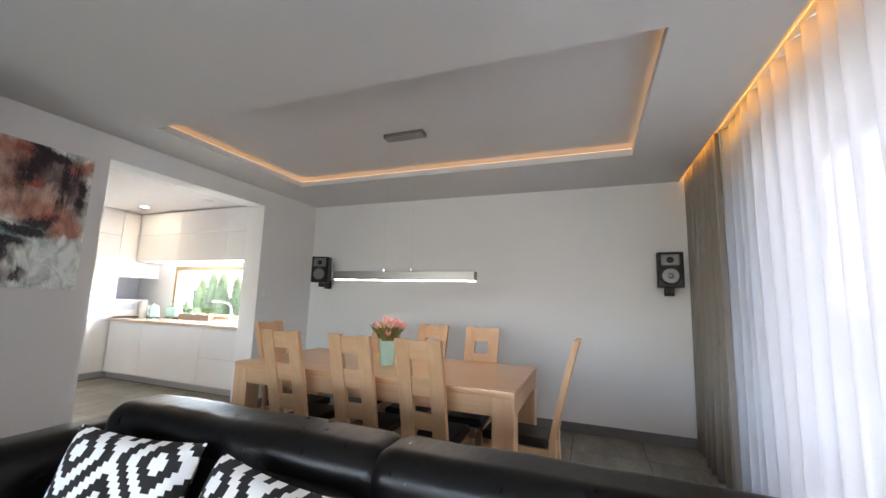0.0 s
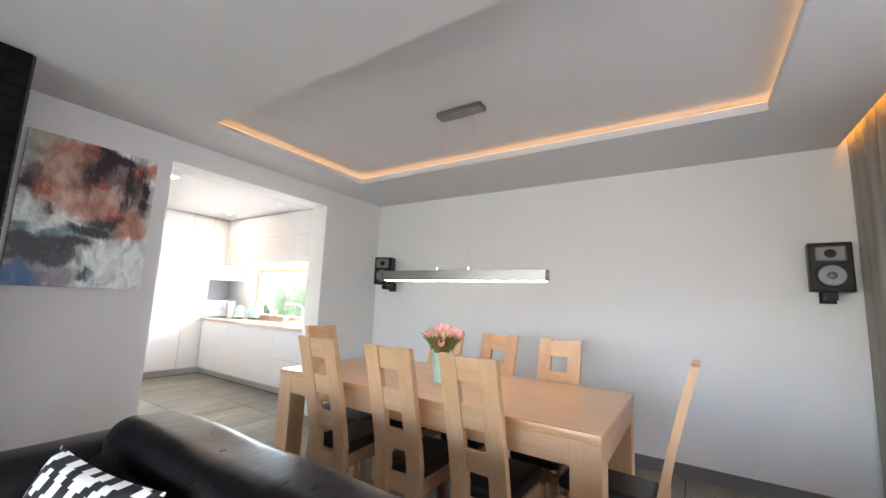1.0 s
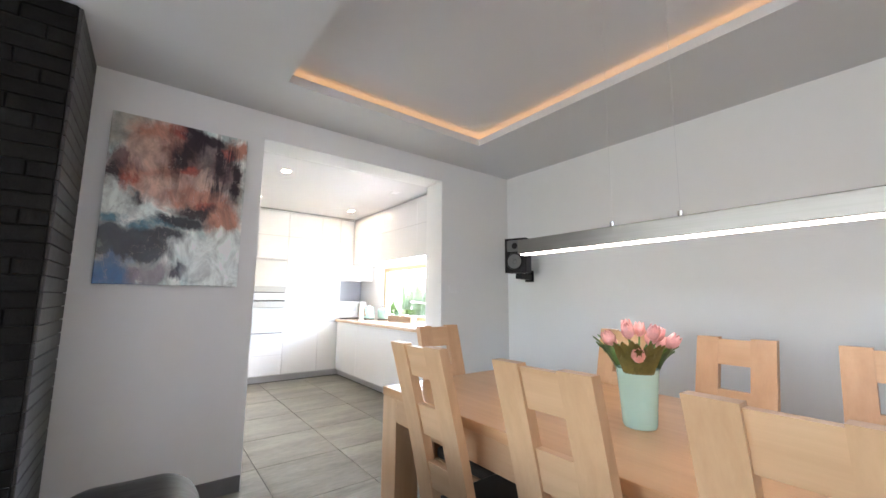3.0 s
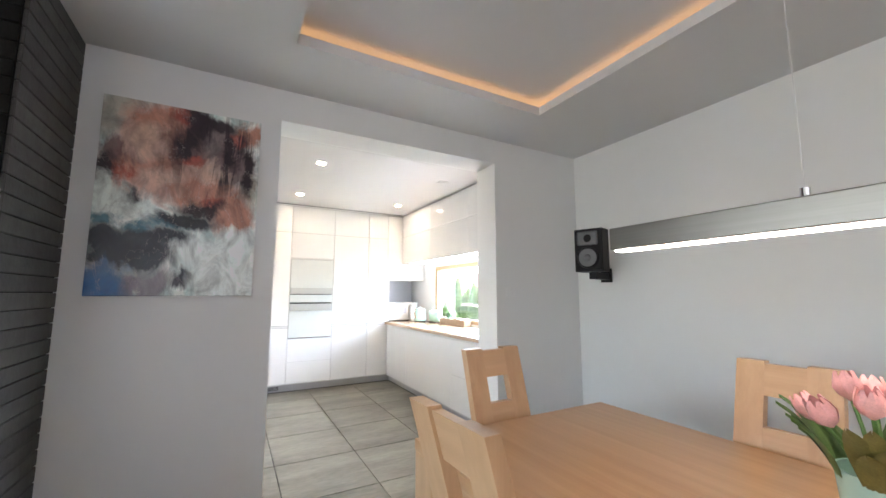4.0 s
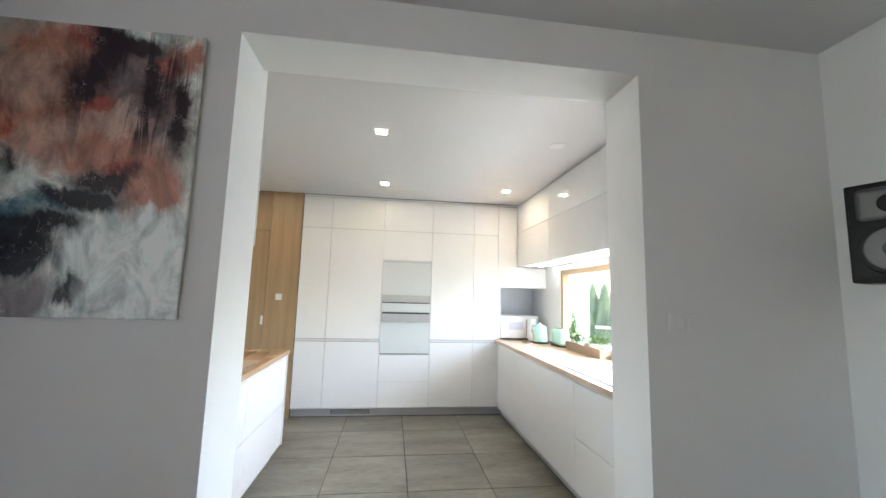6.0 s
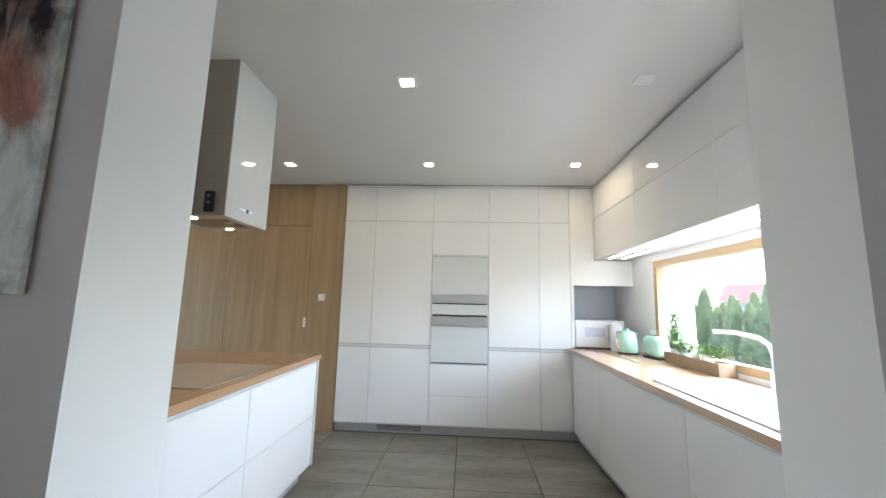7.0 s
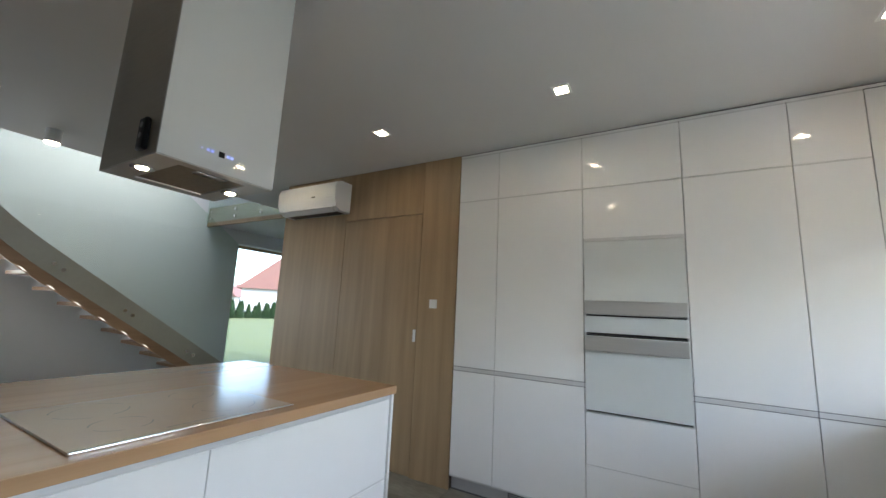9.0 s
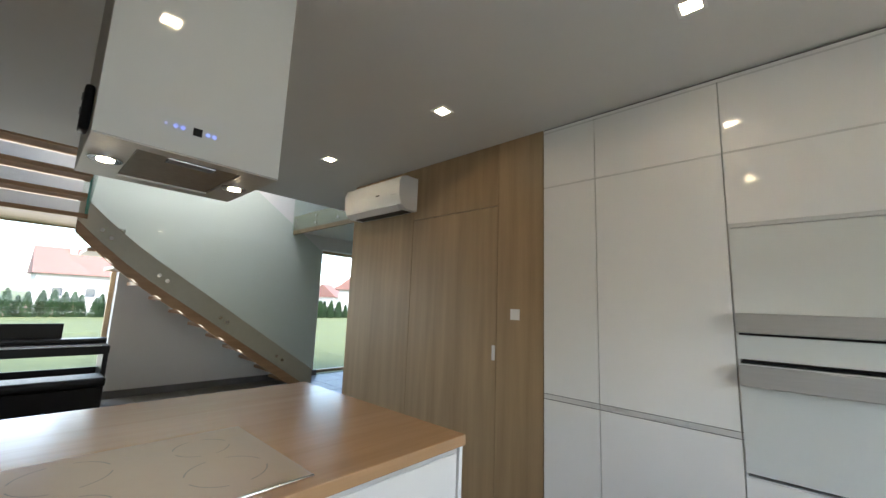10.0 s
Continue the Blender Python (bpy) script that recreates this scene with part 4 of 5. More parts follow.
lp = thing("small_pot", (-5.12, 5.02, 0.90), "small terracotta and white pot on the worktop by the window", "pot")
part("pot", lathe(bmesh.new(), [(0.04, 0), (0.055, 0.08), (0.05, 0.08)], (-5.12, 5.03, 0.901), 20), M_CRATE, lp)
part("rim", lathe(bmesh.new(), [(0.056, 0.081), (0.06, 0.10), (0.05, 0.10)], (-5.12, 5.03, 0.901), 20), M_WHITE, lp, "white rim")

# ---- kitchen: island ----
IX0, IX1, IY0, IY1 = -6.455, -4.553, 1.0, 2.262
il = thing("kitchen_island", (-5.5, 1.6, 0), "white kitchen island with drawers and an oak worktop", "kitchen island")
part("plinth", B(IX0 + 0.06, IX1, IY0 + 0.06, IY1 - 0.09, 0, 0.10), M_PLINTH, il, "grey recessed plinth")
part("body", B(IX0 + 0.022, IX1, IY0 + 0.02, IY1 - 0.027, 0.10, 0.862), M_GLOSS_EDGE, il)
part("end_panel", B(IX0 + 0.004, IX0 + 0.022, IY0 + 0.01, IY1 - 0.012, 0.10, 0.862, bevel=0.001), M_GLOSS, il)
part("back_panel", B(IX0 + 0.022, IX1, IY0 + 0.004, IY0 + 0.02, 0.10, 0.862), M_GLOSS, il)
part("grip_channel", B(IX0 + 0.024, IX1, IY1 - 0.040, IY1 - 0.0255, 0.842, 0.861), M_GROOVE, il, "aluminium grip channel")
for a, b in ((IX0 + 0.024, -5.52), (-5.52, IX1)):
    for z0, z1 in ((0.11, 0.455), (0.465, 0.838)):
        part("drawer", B(a + G, b - G, IY1 - 0.042, IY1 - 0.022, z0, z1, bevel=0.002), M_GLOSS, il)
part("worktop", B(IX0, IX1, IY0, IY1, 0.865, 0.905, bevel=0.003), M_TOP_X, il, "oiled oak worktop")
hb = thing("hob", (-5.51, 1.92, 0.905), "beige glass induction hob with a bright steel edge", "hob")
part("glass", B(-5.845, -5.185, 1.645, 2.205, 0.9055, 0.913, bevel=0.002), M_HOB, hb)
part("front_edge", B(-5.845, -5.185, 2.205, 2.213, 0.9055, 0.914, bevel=0.002), M_CHROME, hb, "bright front edge")


def ring(bm, c, r, w, z, a0=0.0, a1=2 * math.pi, seg=40):
    pts = [(math.cos(a0 + (a1 - a0) * i / seg), math.sin(a0 + (a1 - a0) * i / seg)) for i in range(seg + 1)]
    o = [bm.verts.new((c[0] + (r + w) * x, c[1] + (r + w) * y, z)) for x, y in pts]
    q = [bm.verts.new((c[0] + r * x, c[1] + r * y, z)) for x, y in pts]
    for i in range(seg):
        bm.faces.new((o[i], o[i + 1], q[i + 1], q[i]))


for cx, cy, r in ((-5.68, 2.03, 0.10), (-5.68, 1.80, 0.075), (-5.36, 2.03, 0.075), (-5.36, 1.80, 0.10)):
    for k in range(4):
        bm = bmesh.new()
        ring(bm, (cx, cy), r, 0.004, 0.9134, k * math.pi / 2 + 0.25, k * math.pi / 2 + 1.3, 12)
        part("zone_mark", bm, M_HOBMARK, hb)
bm = bmesh.new()
box(bm, -5.60, -5.42, 2.165, 2.170, 0.9132, 0.9136)
part("control_mark", bm, M_HOBMARK, hb)

# island hood
HX0, HX1, HY0, HY1, HZ = -5.685, -5.28, 1.735, 2.15, 1.735
hd = thing("island_hood", (-5.48, 1.94, HZ), "brushed steel island hood with white glass faces under the ceiling", "cooker hood")
part("casing", B(HX0 + 0.004, HX1 - 0.001, HY0 + 0.005, HY1 - 0.006, HZ + 0.012, CZ - 0.001), M_STEEL, hd)
part("side_panel", B(HX1 - 0.001, HX1 + 0.001, HY0, HY1 - 0.006, HZ + 0.005, CZ - 0.002), M_STEEL, hd)
part("glass_front", B(HX0, HX1 + 0.001, HY1 - 0.006, HY1, HZ + 0.002, CZ - 0.002, bevel=0.0015), M_WGLASS, hd, "white glass face")
part("glass_front", B(HX0, HX1 + 0.001, HY0 - 0.002, HY0 + 0.005, HZ + 0.002, CZ - 0.002, bevel=0.0015), M_WGLASS, hd, "white glass face")
bm = bmesh.new()
for b in ((HX0, HX1, HY0 + 0.005, HY0 + 0.06), (HX0, HX1, HY1 - 0.048, HY1 - 0.006), (HX0, HX0 + 0.085, HY0 + 0.06, HY1 - 0.048), (HX1 - 0.085, HX1, HY0 + 0.06, HY1 - 0.048)):
    box(bm, *b, HZ, HZ + 0.012)
part("underside", bm, M_UNDER, hd)
ft = part("filter", B(HX0 + 0.088, HX1 - 0.088, HY0 + 0.064, HY1 - 0.052, HZ + 0.004, HZ + 0.010, bevel=0.001), M_FILTER, hd, "dull brown-grey metal grease filter")
part("filter_handle", B(-5.54, -5.43, HY1 - 0.100, HY1 - 0.060, HZ - 0.001, HZ + 0.004, bevel=0.002), M_CHROME, ft)
for x, y in ((HX1 - 0.045, 1.95), (HX0 + 0.05, 1.95)):
    lm = part("lamp_ring", lathe(bmesh.new(), [(0.036, -0.004), (0.036, 0.0), (0.028, 0.0)], (x, y, HZ), 24), M_CHROME, hd)
    part("lamp", cyl(bmesh.new(), (x, y, HZ - 0.006), (x, y, HZ - 0.0045), 0.018, seg=24), M_SPOT, lm, "bright hood lamp")
for i, x in enumerate((-5.405, -5.425, -5.44, -5.495, -5.51)):
    part("button", cyl(bmesh.new(), (x, HY1, 1.803), (x, HY1 + 0.003, 1.803), 0.005 if i else 0.003, seg=12), M_BLUE, hd, "blue lit button")
part("display", B(-5.482, -5.462, HY1, HY1 + 0.002, 1.792, 1.812), M_BLACK, hd, "small dark display")
for i in range(8):
    part("vent_slot", B(HX1 + 0.001, HX1 + 0.0025, 1.832 + i * 0.019, 1.840 + i * 0.019, 2.445, 2.51), M_BLACK, hd)
rc = thing("remote_control", (HX1 + 0.003, 2.07, 1.75), "black remote control in a holder on the hood's side", "remote control")
part("body", B(HX1 + 0.002, HX1 + 0.020, 2.042, 2.092, 1.752, 1.862, bevel=0.008, seg=3), M_BLACK, rc)
part("button", cyl(bmesh.new(), (HX1 + 0.020, 2.067, 1.835), (HX1 + 0.022, 2.067, 1.835), 0.009), M_BASE, rc)
part("button", cyl(bmesh.new(), (HX1 + 0.020, 2.067, 1.80), (HX1 + 0.022, 2.067, 1.80), 0.009), M_BASE, rc)


# downlights, one of them off
def downlight(x, y, on):
    d = thing("downlight", (x, y, CZ), "square recessed ceiling downlight, switched on" if on else "square recessed ceiling downlight, switched off", "ceiling light", "kitchen downlights")
    bm = bmesh.new()
    for b in ((-0.05, 0.05, -0.05, -0.034), (-0.05, 0.05, 0.034, 0.05), (-0.05, -0.034, -0.034, 0.034), (0.034, 0.05, -0.034, 0.034)):
        box(bm, x + b[0], x + b[1], y + b[2], y + b[3], CZ - 0.006, CZ - 0.0005)
    part("frame", bm, M_WHITE, d)
    part("diffuser", B(x - 0.034, x + 0.034, y - 0.034, y + 0.034, CZ - 0.004, CZ - 0.001), M_SPOT if on else M_WHITE, d, "glowing diffuser" if on else "")


for x, y, on in ((-6.848, 0.376, 1), (-6.848, 1.69, 1), (-6.848, 3.017, 1), (-6.848, 4.36, 1), (-5.51, 3.018, 1), (-5.51, 4.366, 0)):
    downlight(x, y, on)
can = thing("surface_spot", (-5.70, -0.75, 2.48), "short cylindrical ceiling spot, lit", "ceiling light")
part("housing", cyl(bmesh.new(), (-5.70, -0.75, 2.49), (-5.70, -0.75, 2.599), 0.05, seg=28), M_WHITE, can)
part("lamp", cyl(bmesh.new(), (-5.70, -0.75, 2.484), (-5.70, -0.75, 2.4895), 0.042, seg=28), M_SPOT, can, "warm lamp face")

# ---- oak-clad block with flush door ----
bl = thing("panelled_block", (-8.7, 1.0, 0), "oak-veneered panel wall with a flush hidden door", "panel wall", kind="structure")
part("core", B(-11.05, FRONT - 0.022, -0.098, 2.048, 0, CZ - 0.001), M_SOIL, bl)
for y0, y1, z0, z1 in ((-0.10, 0.797, 0.0, 2.597), (0.797, 1.697, 2.128, 2.597), (1.697, 2.05, 0.0, 2.597)):
    part("panel", B(FRONT - 0.02, FRONT - 0.002, y0 + 0.001, y1 - 0.0015, z0, z1, bevel=0.0012), M_PANEL, bl)
part("panel", B(-11.05, FRONT - 0.003, -0.118, -0.0985, 0, 2.597), M_PANEL, bl)
dr = thing("door_1", (FRONT, 1.25, 0), "flush oak-veneered door in the panel wall, closed", "door", kind="structure")
part("leaf", B(FRONT - 0.02, FRONT - 0.003, 0.800, 1.6935, 0.006, 2.122, bevel=0.0012), M_PANEL, dr)
part("edge_latch", B(FRONT - 0.003, FRONT + 0.006, 1.664, 1.688, 1.035, 1.135, bevel=0.002), M_WHITE, dr, "small white latch plate")


def switch(name, center, n, label):
    s = thing(name, center, label, "light switch")
    x, y, z = center
    for i in range(n):
        o = (i - (n - 1) / 2) * 0.072
        part("plate", B(x, x + 0.006, y + o - 0.0355, y + o + 0.0355, z - 0.036, z + 0.036, bevel=0.002), M_WHITE, s)
        part("rocker", B(x + 0.006, x + 0.010, y + o - 0.026, y + o + 0.026, z - 0.026, z + 0.026, bevel=0.002), M_WHITE, s)


switch("light_switch", (FRONT - 0.002, 1.846, 1.352), 1, "white square light switch on the oak panel")
switch("light_switch", (WEST_L, 4.33, 1.342), 2, "white double light switch on the white wall")

# air conditioner
ac = thing("air_conditioner", (-7.36, 0.53, 2.20), "white wall-mounted air conditioner above the oak panels", "air conditioner")
prof = [(FRONT, 2.20), (FRONT + 0.13, 2.20), (FRONT + 0.185, 2.235), (FRONT + 0.21, 2.30), (FRONT + 0.215, 2.42), (FRONT + 0.19, 2.475), (FRONT + 0.14, 2.495), (FRONT, 2.497)]
part("casing", prism(bmesh.new(), [(p[0], p[1]) for p in prof], 1, 0.02, 0.835), M_WHITE, ac)
part("flap", prism(bmesh.new(), [(FRONT + 0.135, 2.196), (FRONT + 0.195, 2.236), (FRONT + 0.197, 2.229), (FRONT + 0.14, 2.190)], 1, 0.08, 0.78), M_WHITE, ac)
part("outlet_slot", B(FRONT + 0.02, FRONT + 0.125, 0.08, 0.78, 2.196, 2.203), M_BLACK, ac, "dark air outlet")
part("badge", B(FRONT + 0.2145, FRONT + 0.2165, 0.52, 0.57, 2.335, 2.345), M_BLACK, ac)
part("indicator", B(FRONT + 0.2125, FRONT + 0.2145, 0.72, 0.80, 2.318, 2.323), M_GROOVE, ac)

# ---- stair hall ----
RUN, RISE, SX, SZ = 0.262, 0.179, -8.54, 0.0
NY, FY = -2.66, SOUTH + 0.02
stair = thing("staircase", (-7.2, -3.1, 0), "open oak staircase with step lights and a glass balustrade", "staircase")
for i in range(11):
    x = SX + i * RUN
    z = SZ + (i + 1) * RISE - 0.065
    part("tread", B(x, x + RUN + 0.005, FY, NY - 0.03, z - 0.045, z, bevel=0.004), M_STAIR, stair)
# winding landing, then the flight that turns towards the kitchen
LX0, LX1 = -5.606, -4.66
LZ = SZ + 13 * RISE - 0.06
part("landing", B(LX0, LX1, FY, NY + 0.05, LZ - 0.05, LZ, bevel=0.004), M_STAIR, stair)
for j in range(5):
    y, z = NY + 0.06 + j * 0.27, LZ + (j + 1) * RISE * 0.98
    part("tread", B(LX0 + 0.05, LX1, y, y + 0.30, z - 0.045, z, bevel=0.004), M_STAIR, stair)
    part("step_light", B(LX0 + 0.10, LX1 - 0.05, y + 0.03, y + 0.045, z - 0.052, z - 0.046), M_STEP, stair, "slim light below a tread")


def slope(x):
    """Height of the flight's lower edge, rising more steeply into the winding landing."""
    u = (x - SX) / RUN
    return SZ + (u - 0.35) * RISE + 0.015 * max(0.0, u - 8.5) ** 2


xs = [SX - 0.02 + (LX0 + 0.08 - SX + 0.02) * i / 24 for i in range(25)]
low = [(x, max(0.0, slope(x) - 0.075)) for x in xs]
part("stringer", prism(bmesh.new(), low + [(x, slope(x) + 0.10) for x in reversed(xs)], 1, NY - 0.03, NY), M_STAIR, stair)
for i in range(4, 11):
    x = SX + (i + 0.1) * RUN
    lens = [(x + u, slope(x + u) - 0.075 + v) for u, v in ((0.0, 0.016), (0.04, 0.007), (0.09, 0.012), (0.05, 0.028))]
    part("step_light", prism(bmesh.new(), lens, 1, NY - 0.02, NY + 0.003), M_STEP, stair, "small lozenge light in the stringer")
gl = part("glass_skirt", prism(bmesh.new(), [(x, max(0.0, slope(x) + 0.065)) for x in xs] + [(x, slope(x) + 0.37) for x in reversed(xs)], 1, NY + 0.004, NY + 0.014),
          M_SKIRT, stair, "olive tinted glass skirt")
rg = part("glass_balustrade", prism(bmesh.new(), [(x, slope(x) + 0.37) for x in xs] + [(x, slope(x) + 2.3) for x in reversed(xs)], 1, NY + 0.004, NY + 0.014), M_RAILGLASS, stair, "clear green-tinted glass")
for k in (1.9, 2.25, 5.1, 5.45, 8.0, 8.35, 10.3, 10.65):
    x = SX + k * RUN
    z = slope(x) + 0.20
    part("bolt", cyl(bmesh.new(), (x, NY + 0.012, z), (x, NY + 0.032, z), 0.022, seg=16), M_CHROME, gl, "round steel bolt")
gt = part("glass_balustrade", prism(bmesh.new(), [(NY + 0.03, LZ - 0.05), (-1.17, LZ + 0.95), (-1.17, LZ + 1.9), (NY + 0.03, LZ + 1.0)], 0, LX0 + 0.01, LX0 + 0.022), M_RAILGLASS, stair, "clear green-tinted glass")
part("glass_edge", B(LX0 + 0.004, LX0 + 0.030, NY + 0.016, NY + 0.029, LZ - 0.02, LZ + 1.0), M_GLASSEDGE, gt, "bright teal glass edge")

# gallery edge over the hall
ge = thing("gallery_edge", (-8.50, -2.4, 2.60), "gallery floor edge with an oak trim and bolted glass", "gallery", kind="structure")
part("trim", B(-8.52, -8.478, SOUTH + 0.002, -1.153, 2.60, 2.665, bevel=0.003), M_PANEL, ge, "oak edge trim")
part("fascia", B(-8.50, -8.482, SOUTH + 0.002, -1.153, 2.667, 2.94), M_SKIRT, ge, "olive tinted glass fascia")
part("glass_balustrade", B(-8.470, -8.458, SOUTH + 0.002, -1.153, 2.67, 3.85), M_RAILGLASS, ge, "clear green-tinted glass")
for y in (-3.45, -2.75, -2.05, -1.4):
    for z in (2.73, 2.85):
        part("bolt", cyl(bmesh.new(), (-8.470, y, z), (-8.445, y, z), 0.022), M_CHROME, ge, "round steel bolt")

# digital piano before the hall window, its bench in front
pn = thing("digital_piano", (-5.3, -3.1, 0), "black digital piano standing before the hall window", "piano")
part("key_bed", B(-6.03, -4.62, -3.35, -2.95, 0.66, 0.76, bevel=0.006), M_BLACK, pn)
part("rear_case", B(-6.03, -4.62, -3.50, -3.30, 0.76, 0.82, bevel=0.006), M_BLACK, pn)
part("music_rest", B(-5.62, -4.90, -3.46, -3.43, 0.82, 1.0, bevel=0.006), M_BLACK, pn)
for x in (-6.03, -4.67):
    part("leg", B(x, x + 0.05, -3.45, -3.0, 0, 0.66, bevel=0.004), M_BLACK, pn)
part("modesty_panel", B(-5.98, -4.67, -3.42, -3.39, 0.05, 0.46, bevel=0.003), M_BLACK, pn)
part("key_strip", B(-5.95, -4.70, -3.10, -2.945, 0.757, 0.768, bevel=0.002), M_WGLASS, pn, "white keys")
bn = thing("piano_bench", (-5.5, -2.4, 0), "black padded bench before the piano", "bench")
part("seat", B(-5.95, -4.95, -2.62, -2.25, 0.40, 0.50, bevel=0.03, seg=4), M_LEATHER, bn)
part("apron", B(-5.93, -4.97, -2.60, -2.27, 0.12, 0.399, bevel=0.004), M_BLACK, bn, "black panelled body")
for x in (-5.92, -5.02):
    for y in (-2.59, -2.32):
        part("leg", B(x, x + 0.05, y, y + 0.05, 0, 0.12), M_BLACK, bn)
pt = thing("spiky_plant", (-9.04, -1.7, 0), "potted plant with long narrow dark leaves in the hall", "plant")
part("pot", lathe(bmesh.new(), [(0.13, 0), (0.17, 0.35), (0.15, 0.35)], (-9.04, -1.7, 0.0)), M_WHITE, pt)
part("stem", sweep(bmesh.new(), [(-9.04, -1.7, 0.3), (-9.03, -1.68, 0.9), (-9.01, -1.7, 1.35)], 0.018), M_CRATE, pt)
bm = bmesh.new()
for i in range(46):
    a, e, ln = rnd.uniform(0, 6.28), rnd.uniform(-0.3, 1.2), rnd.uniform(0.28, 0.5)
    c = Vector((-9.01, -1.7, 1.32 + rnd.uniform(-0.1, 0.1)))
    d = Vector((math.cos(a) * math.cos(e), math.sin(a) * math.cos(e), math.sin(e)))
    s = Vector((-math.sin(a), math.cos(a), 0)) * 0.013
    m_, t_ = c + d * ln * 0.55, c + d * ln + Vector((0, 0, -0.06))
    v = [bm.verts.new(q) for q in (c - s * 0.5, c + s * 0.5, m_ + s, t_, m_ - s)]
    bm.faces.new(v)
part("foliage", bm, M_LEAF, pt)

# ---- dining ----
TX0, TX1, TY0, TY1, TZ = -3.10, -0.957, 2.94, 3.93, 0.81
tb = thing("dining_table", (-2.09, 3.53, 0), "large solid oak dining table with square legs", "table")
part("tabletop", B(TX0, TX1, TY0, TY1, TZ - 0.04, TZ, bevel=0.004), M_OAK_X, tb)
part("apron", B(TX0 + 0.004, TX1 - 0.004, TY0 + 0.004, TY0 + 0.026, TZ - 0.145, TZ - 0.041, bevel=0.001), M_OAK_XS, tb)
part("apron", B(TX0 + 0.004, TX1 - 0.004, TY1 - 0.026, TY1 - 0.004, TZ - 0.145, TZ - 0.041, bevel=0.001), M_OAK_XS, tb)
part("apron", B(TX0 + 0.004, TX0 + 0.026, TY0 + 0.027, TY1 - 0.027, TZ - 0.145, TZ - 0.041, bevel=0.001), M_OAK_XS, tb)
part("apron", B(TX1 - 0.026, TX1 - 0.004, TY0 + 0.027, TY1 - 0.027, TZ - 0.145, TZ - 0.041, bevel=0.001), M_OAK_XS, tb)
for x in (TX0 + 0.002, TX1 - 0.132):
    for y in (TY0 + 0.002, TY1 - 0.132):
        part("leg", B(x, x + 0.13, y, y + 0.13, 0, TZ - 0.0415, bevel=0.004), M_OAK_Z, tb)


def back_y(z):
    """The leaning line of a chair back, as seen from the side."""
    if z < 0.46:
        return -0.035 * (1 - z / 0.46) ** 1.5
    u = (z - 0.46) / 0.628
    return -0.155 * u ** 1.15


def ribbon(bm, x0, x1, z0, z1, t, n=10, shift=0.0):
    """A board that follows the back's curve, t thick."""
    rows = []
    for i in range(n + 1):
        z = z0 + (z1 - z0) * i / n
        y = back_y(z) + shift
        rows.append([bm.verts.new(p) for p in ((x0, y, z), (x1, y, z), (x1, y - t, z), (x0, y - t, z))])
    for p, q in zip(rows, rows[1:]):
        for i in range(4):
            j = (i + 1) % 4
            bm.faces.new((p[i], p[j], q[j], q[i]))
    bm.faces.new(rows[0][::-1])
    bm.faces.new(rows[-1])
    return bm


CHAIR_W, CHAIR_H = 0.147, 1.088
CHAIR_LABEL = "light oak dining chair with a dark leather seat and cut-out back"
chair = thing("dining_chair", (0, 0, 0), CHAIR_LABEL, "chair", "chairs round the dining table")
for s in (-1, 1):
    a, b = sorted((s * CHAIR_W, s * (CHAIR_W - 0.088)))
    p = part("back_post", ribbon(bmesh.new(), a, b, 0.0, CHAIR_H, 0.036, 16), M_OAK_Z, chair)
    part("leg", B(s * (CHAIR_W - 0.025) - 0.024, s * (CHAIR_W - 0.025) + 0.024, 0.385, 0.433, 0, 0.39, bevel=0.004), M_OAK_Z, chair)
    part("side_rail", B(s * (CHAIR_W - 0.015) - 0.013, s * (CHAIR_W - 0.015) + 0.013, 0.002, 0.384, 0.345, 0.415, bevel=0.002), M_OAK_XS, chair)
part("front_rail", B(-CHAIR_W + 0.05, CHAIR_W - 0.05, 0.396, 0.420, 0.345, 0.415, bevel=0.002), M_OAK_XS, chair)
g = CHAIR_W - 0.0881
part("top_rail", ribbon(bmesh.new(), -g, g, 0.972, 1.080, 0.026, 6, -0.0008), M_OAK_XS, chair)
part("back_rail", ribbon(bmesh.new(), -g, g, 0.755, 0.868, 0.026, 5, -0.0008), M_OAK_XS, chair)
part("back_rail", ribbon(bmesh.new(), -g, g, 0.555, 0.655, 0.026, 5, -0.004), M_OAK_XS, chair)
part("back_rail", ribbon(bmesh.new(), -g, g, 0.345, 0.425, 0.026, 5, -0.004), M_OAK_XS, chair)
part("seat", B(-CHAIR_W + 0.004, CHAIR_W - 0.004, 0.005, 0.435, 0.416, 0.475, bevel=0.022, seg=4), M_SEAT, chair, "dark brown leather seat pad")
SEATS = [(-2.49, 2.905, 0), (-1.954, 2.915, 0), (-1.48, 2.918, 0), (-2.40, 3.893, 180), (-1.92, 3.893, 180), (-1.44, 3.893, 180), (-3.057, 3.38, -90), (-0.798, 3.41, 90)]
chair.matrix_basis = pose(SEATS[0][0], SEATS[0][1], 0, 0, 0, SEATS[0][2] + 2)
for i, (x, y, a) in enumerate(SEATS[1:]):
    copy_thing(chair, pose(x, y, 0, 0, 0, a + (1.5, -1, 1, -1.5, 1, 2, -2)[i]))

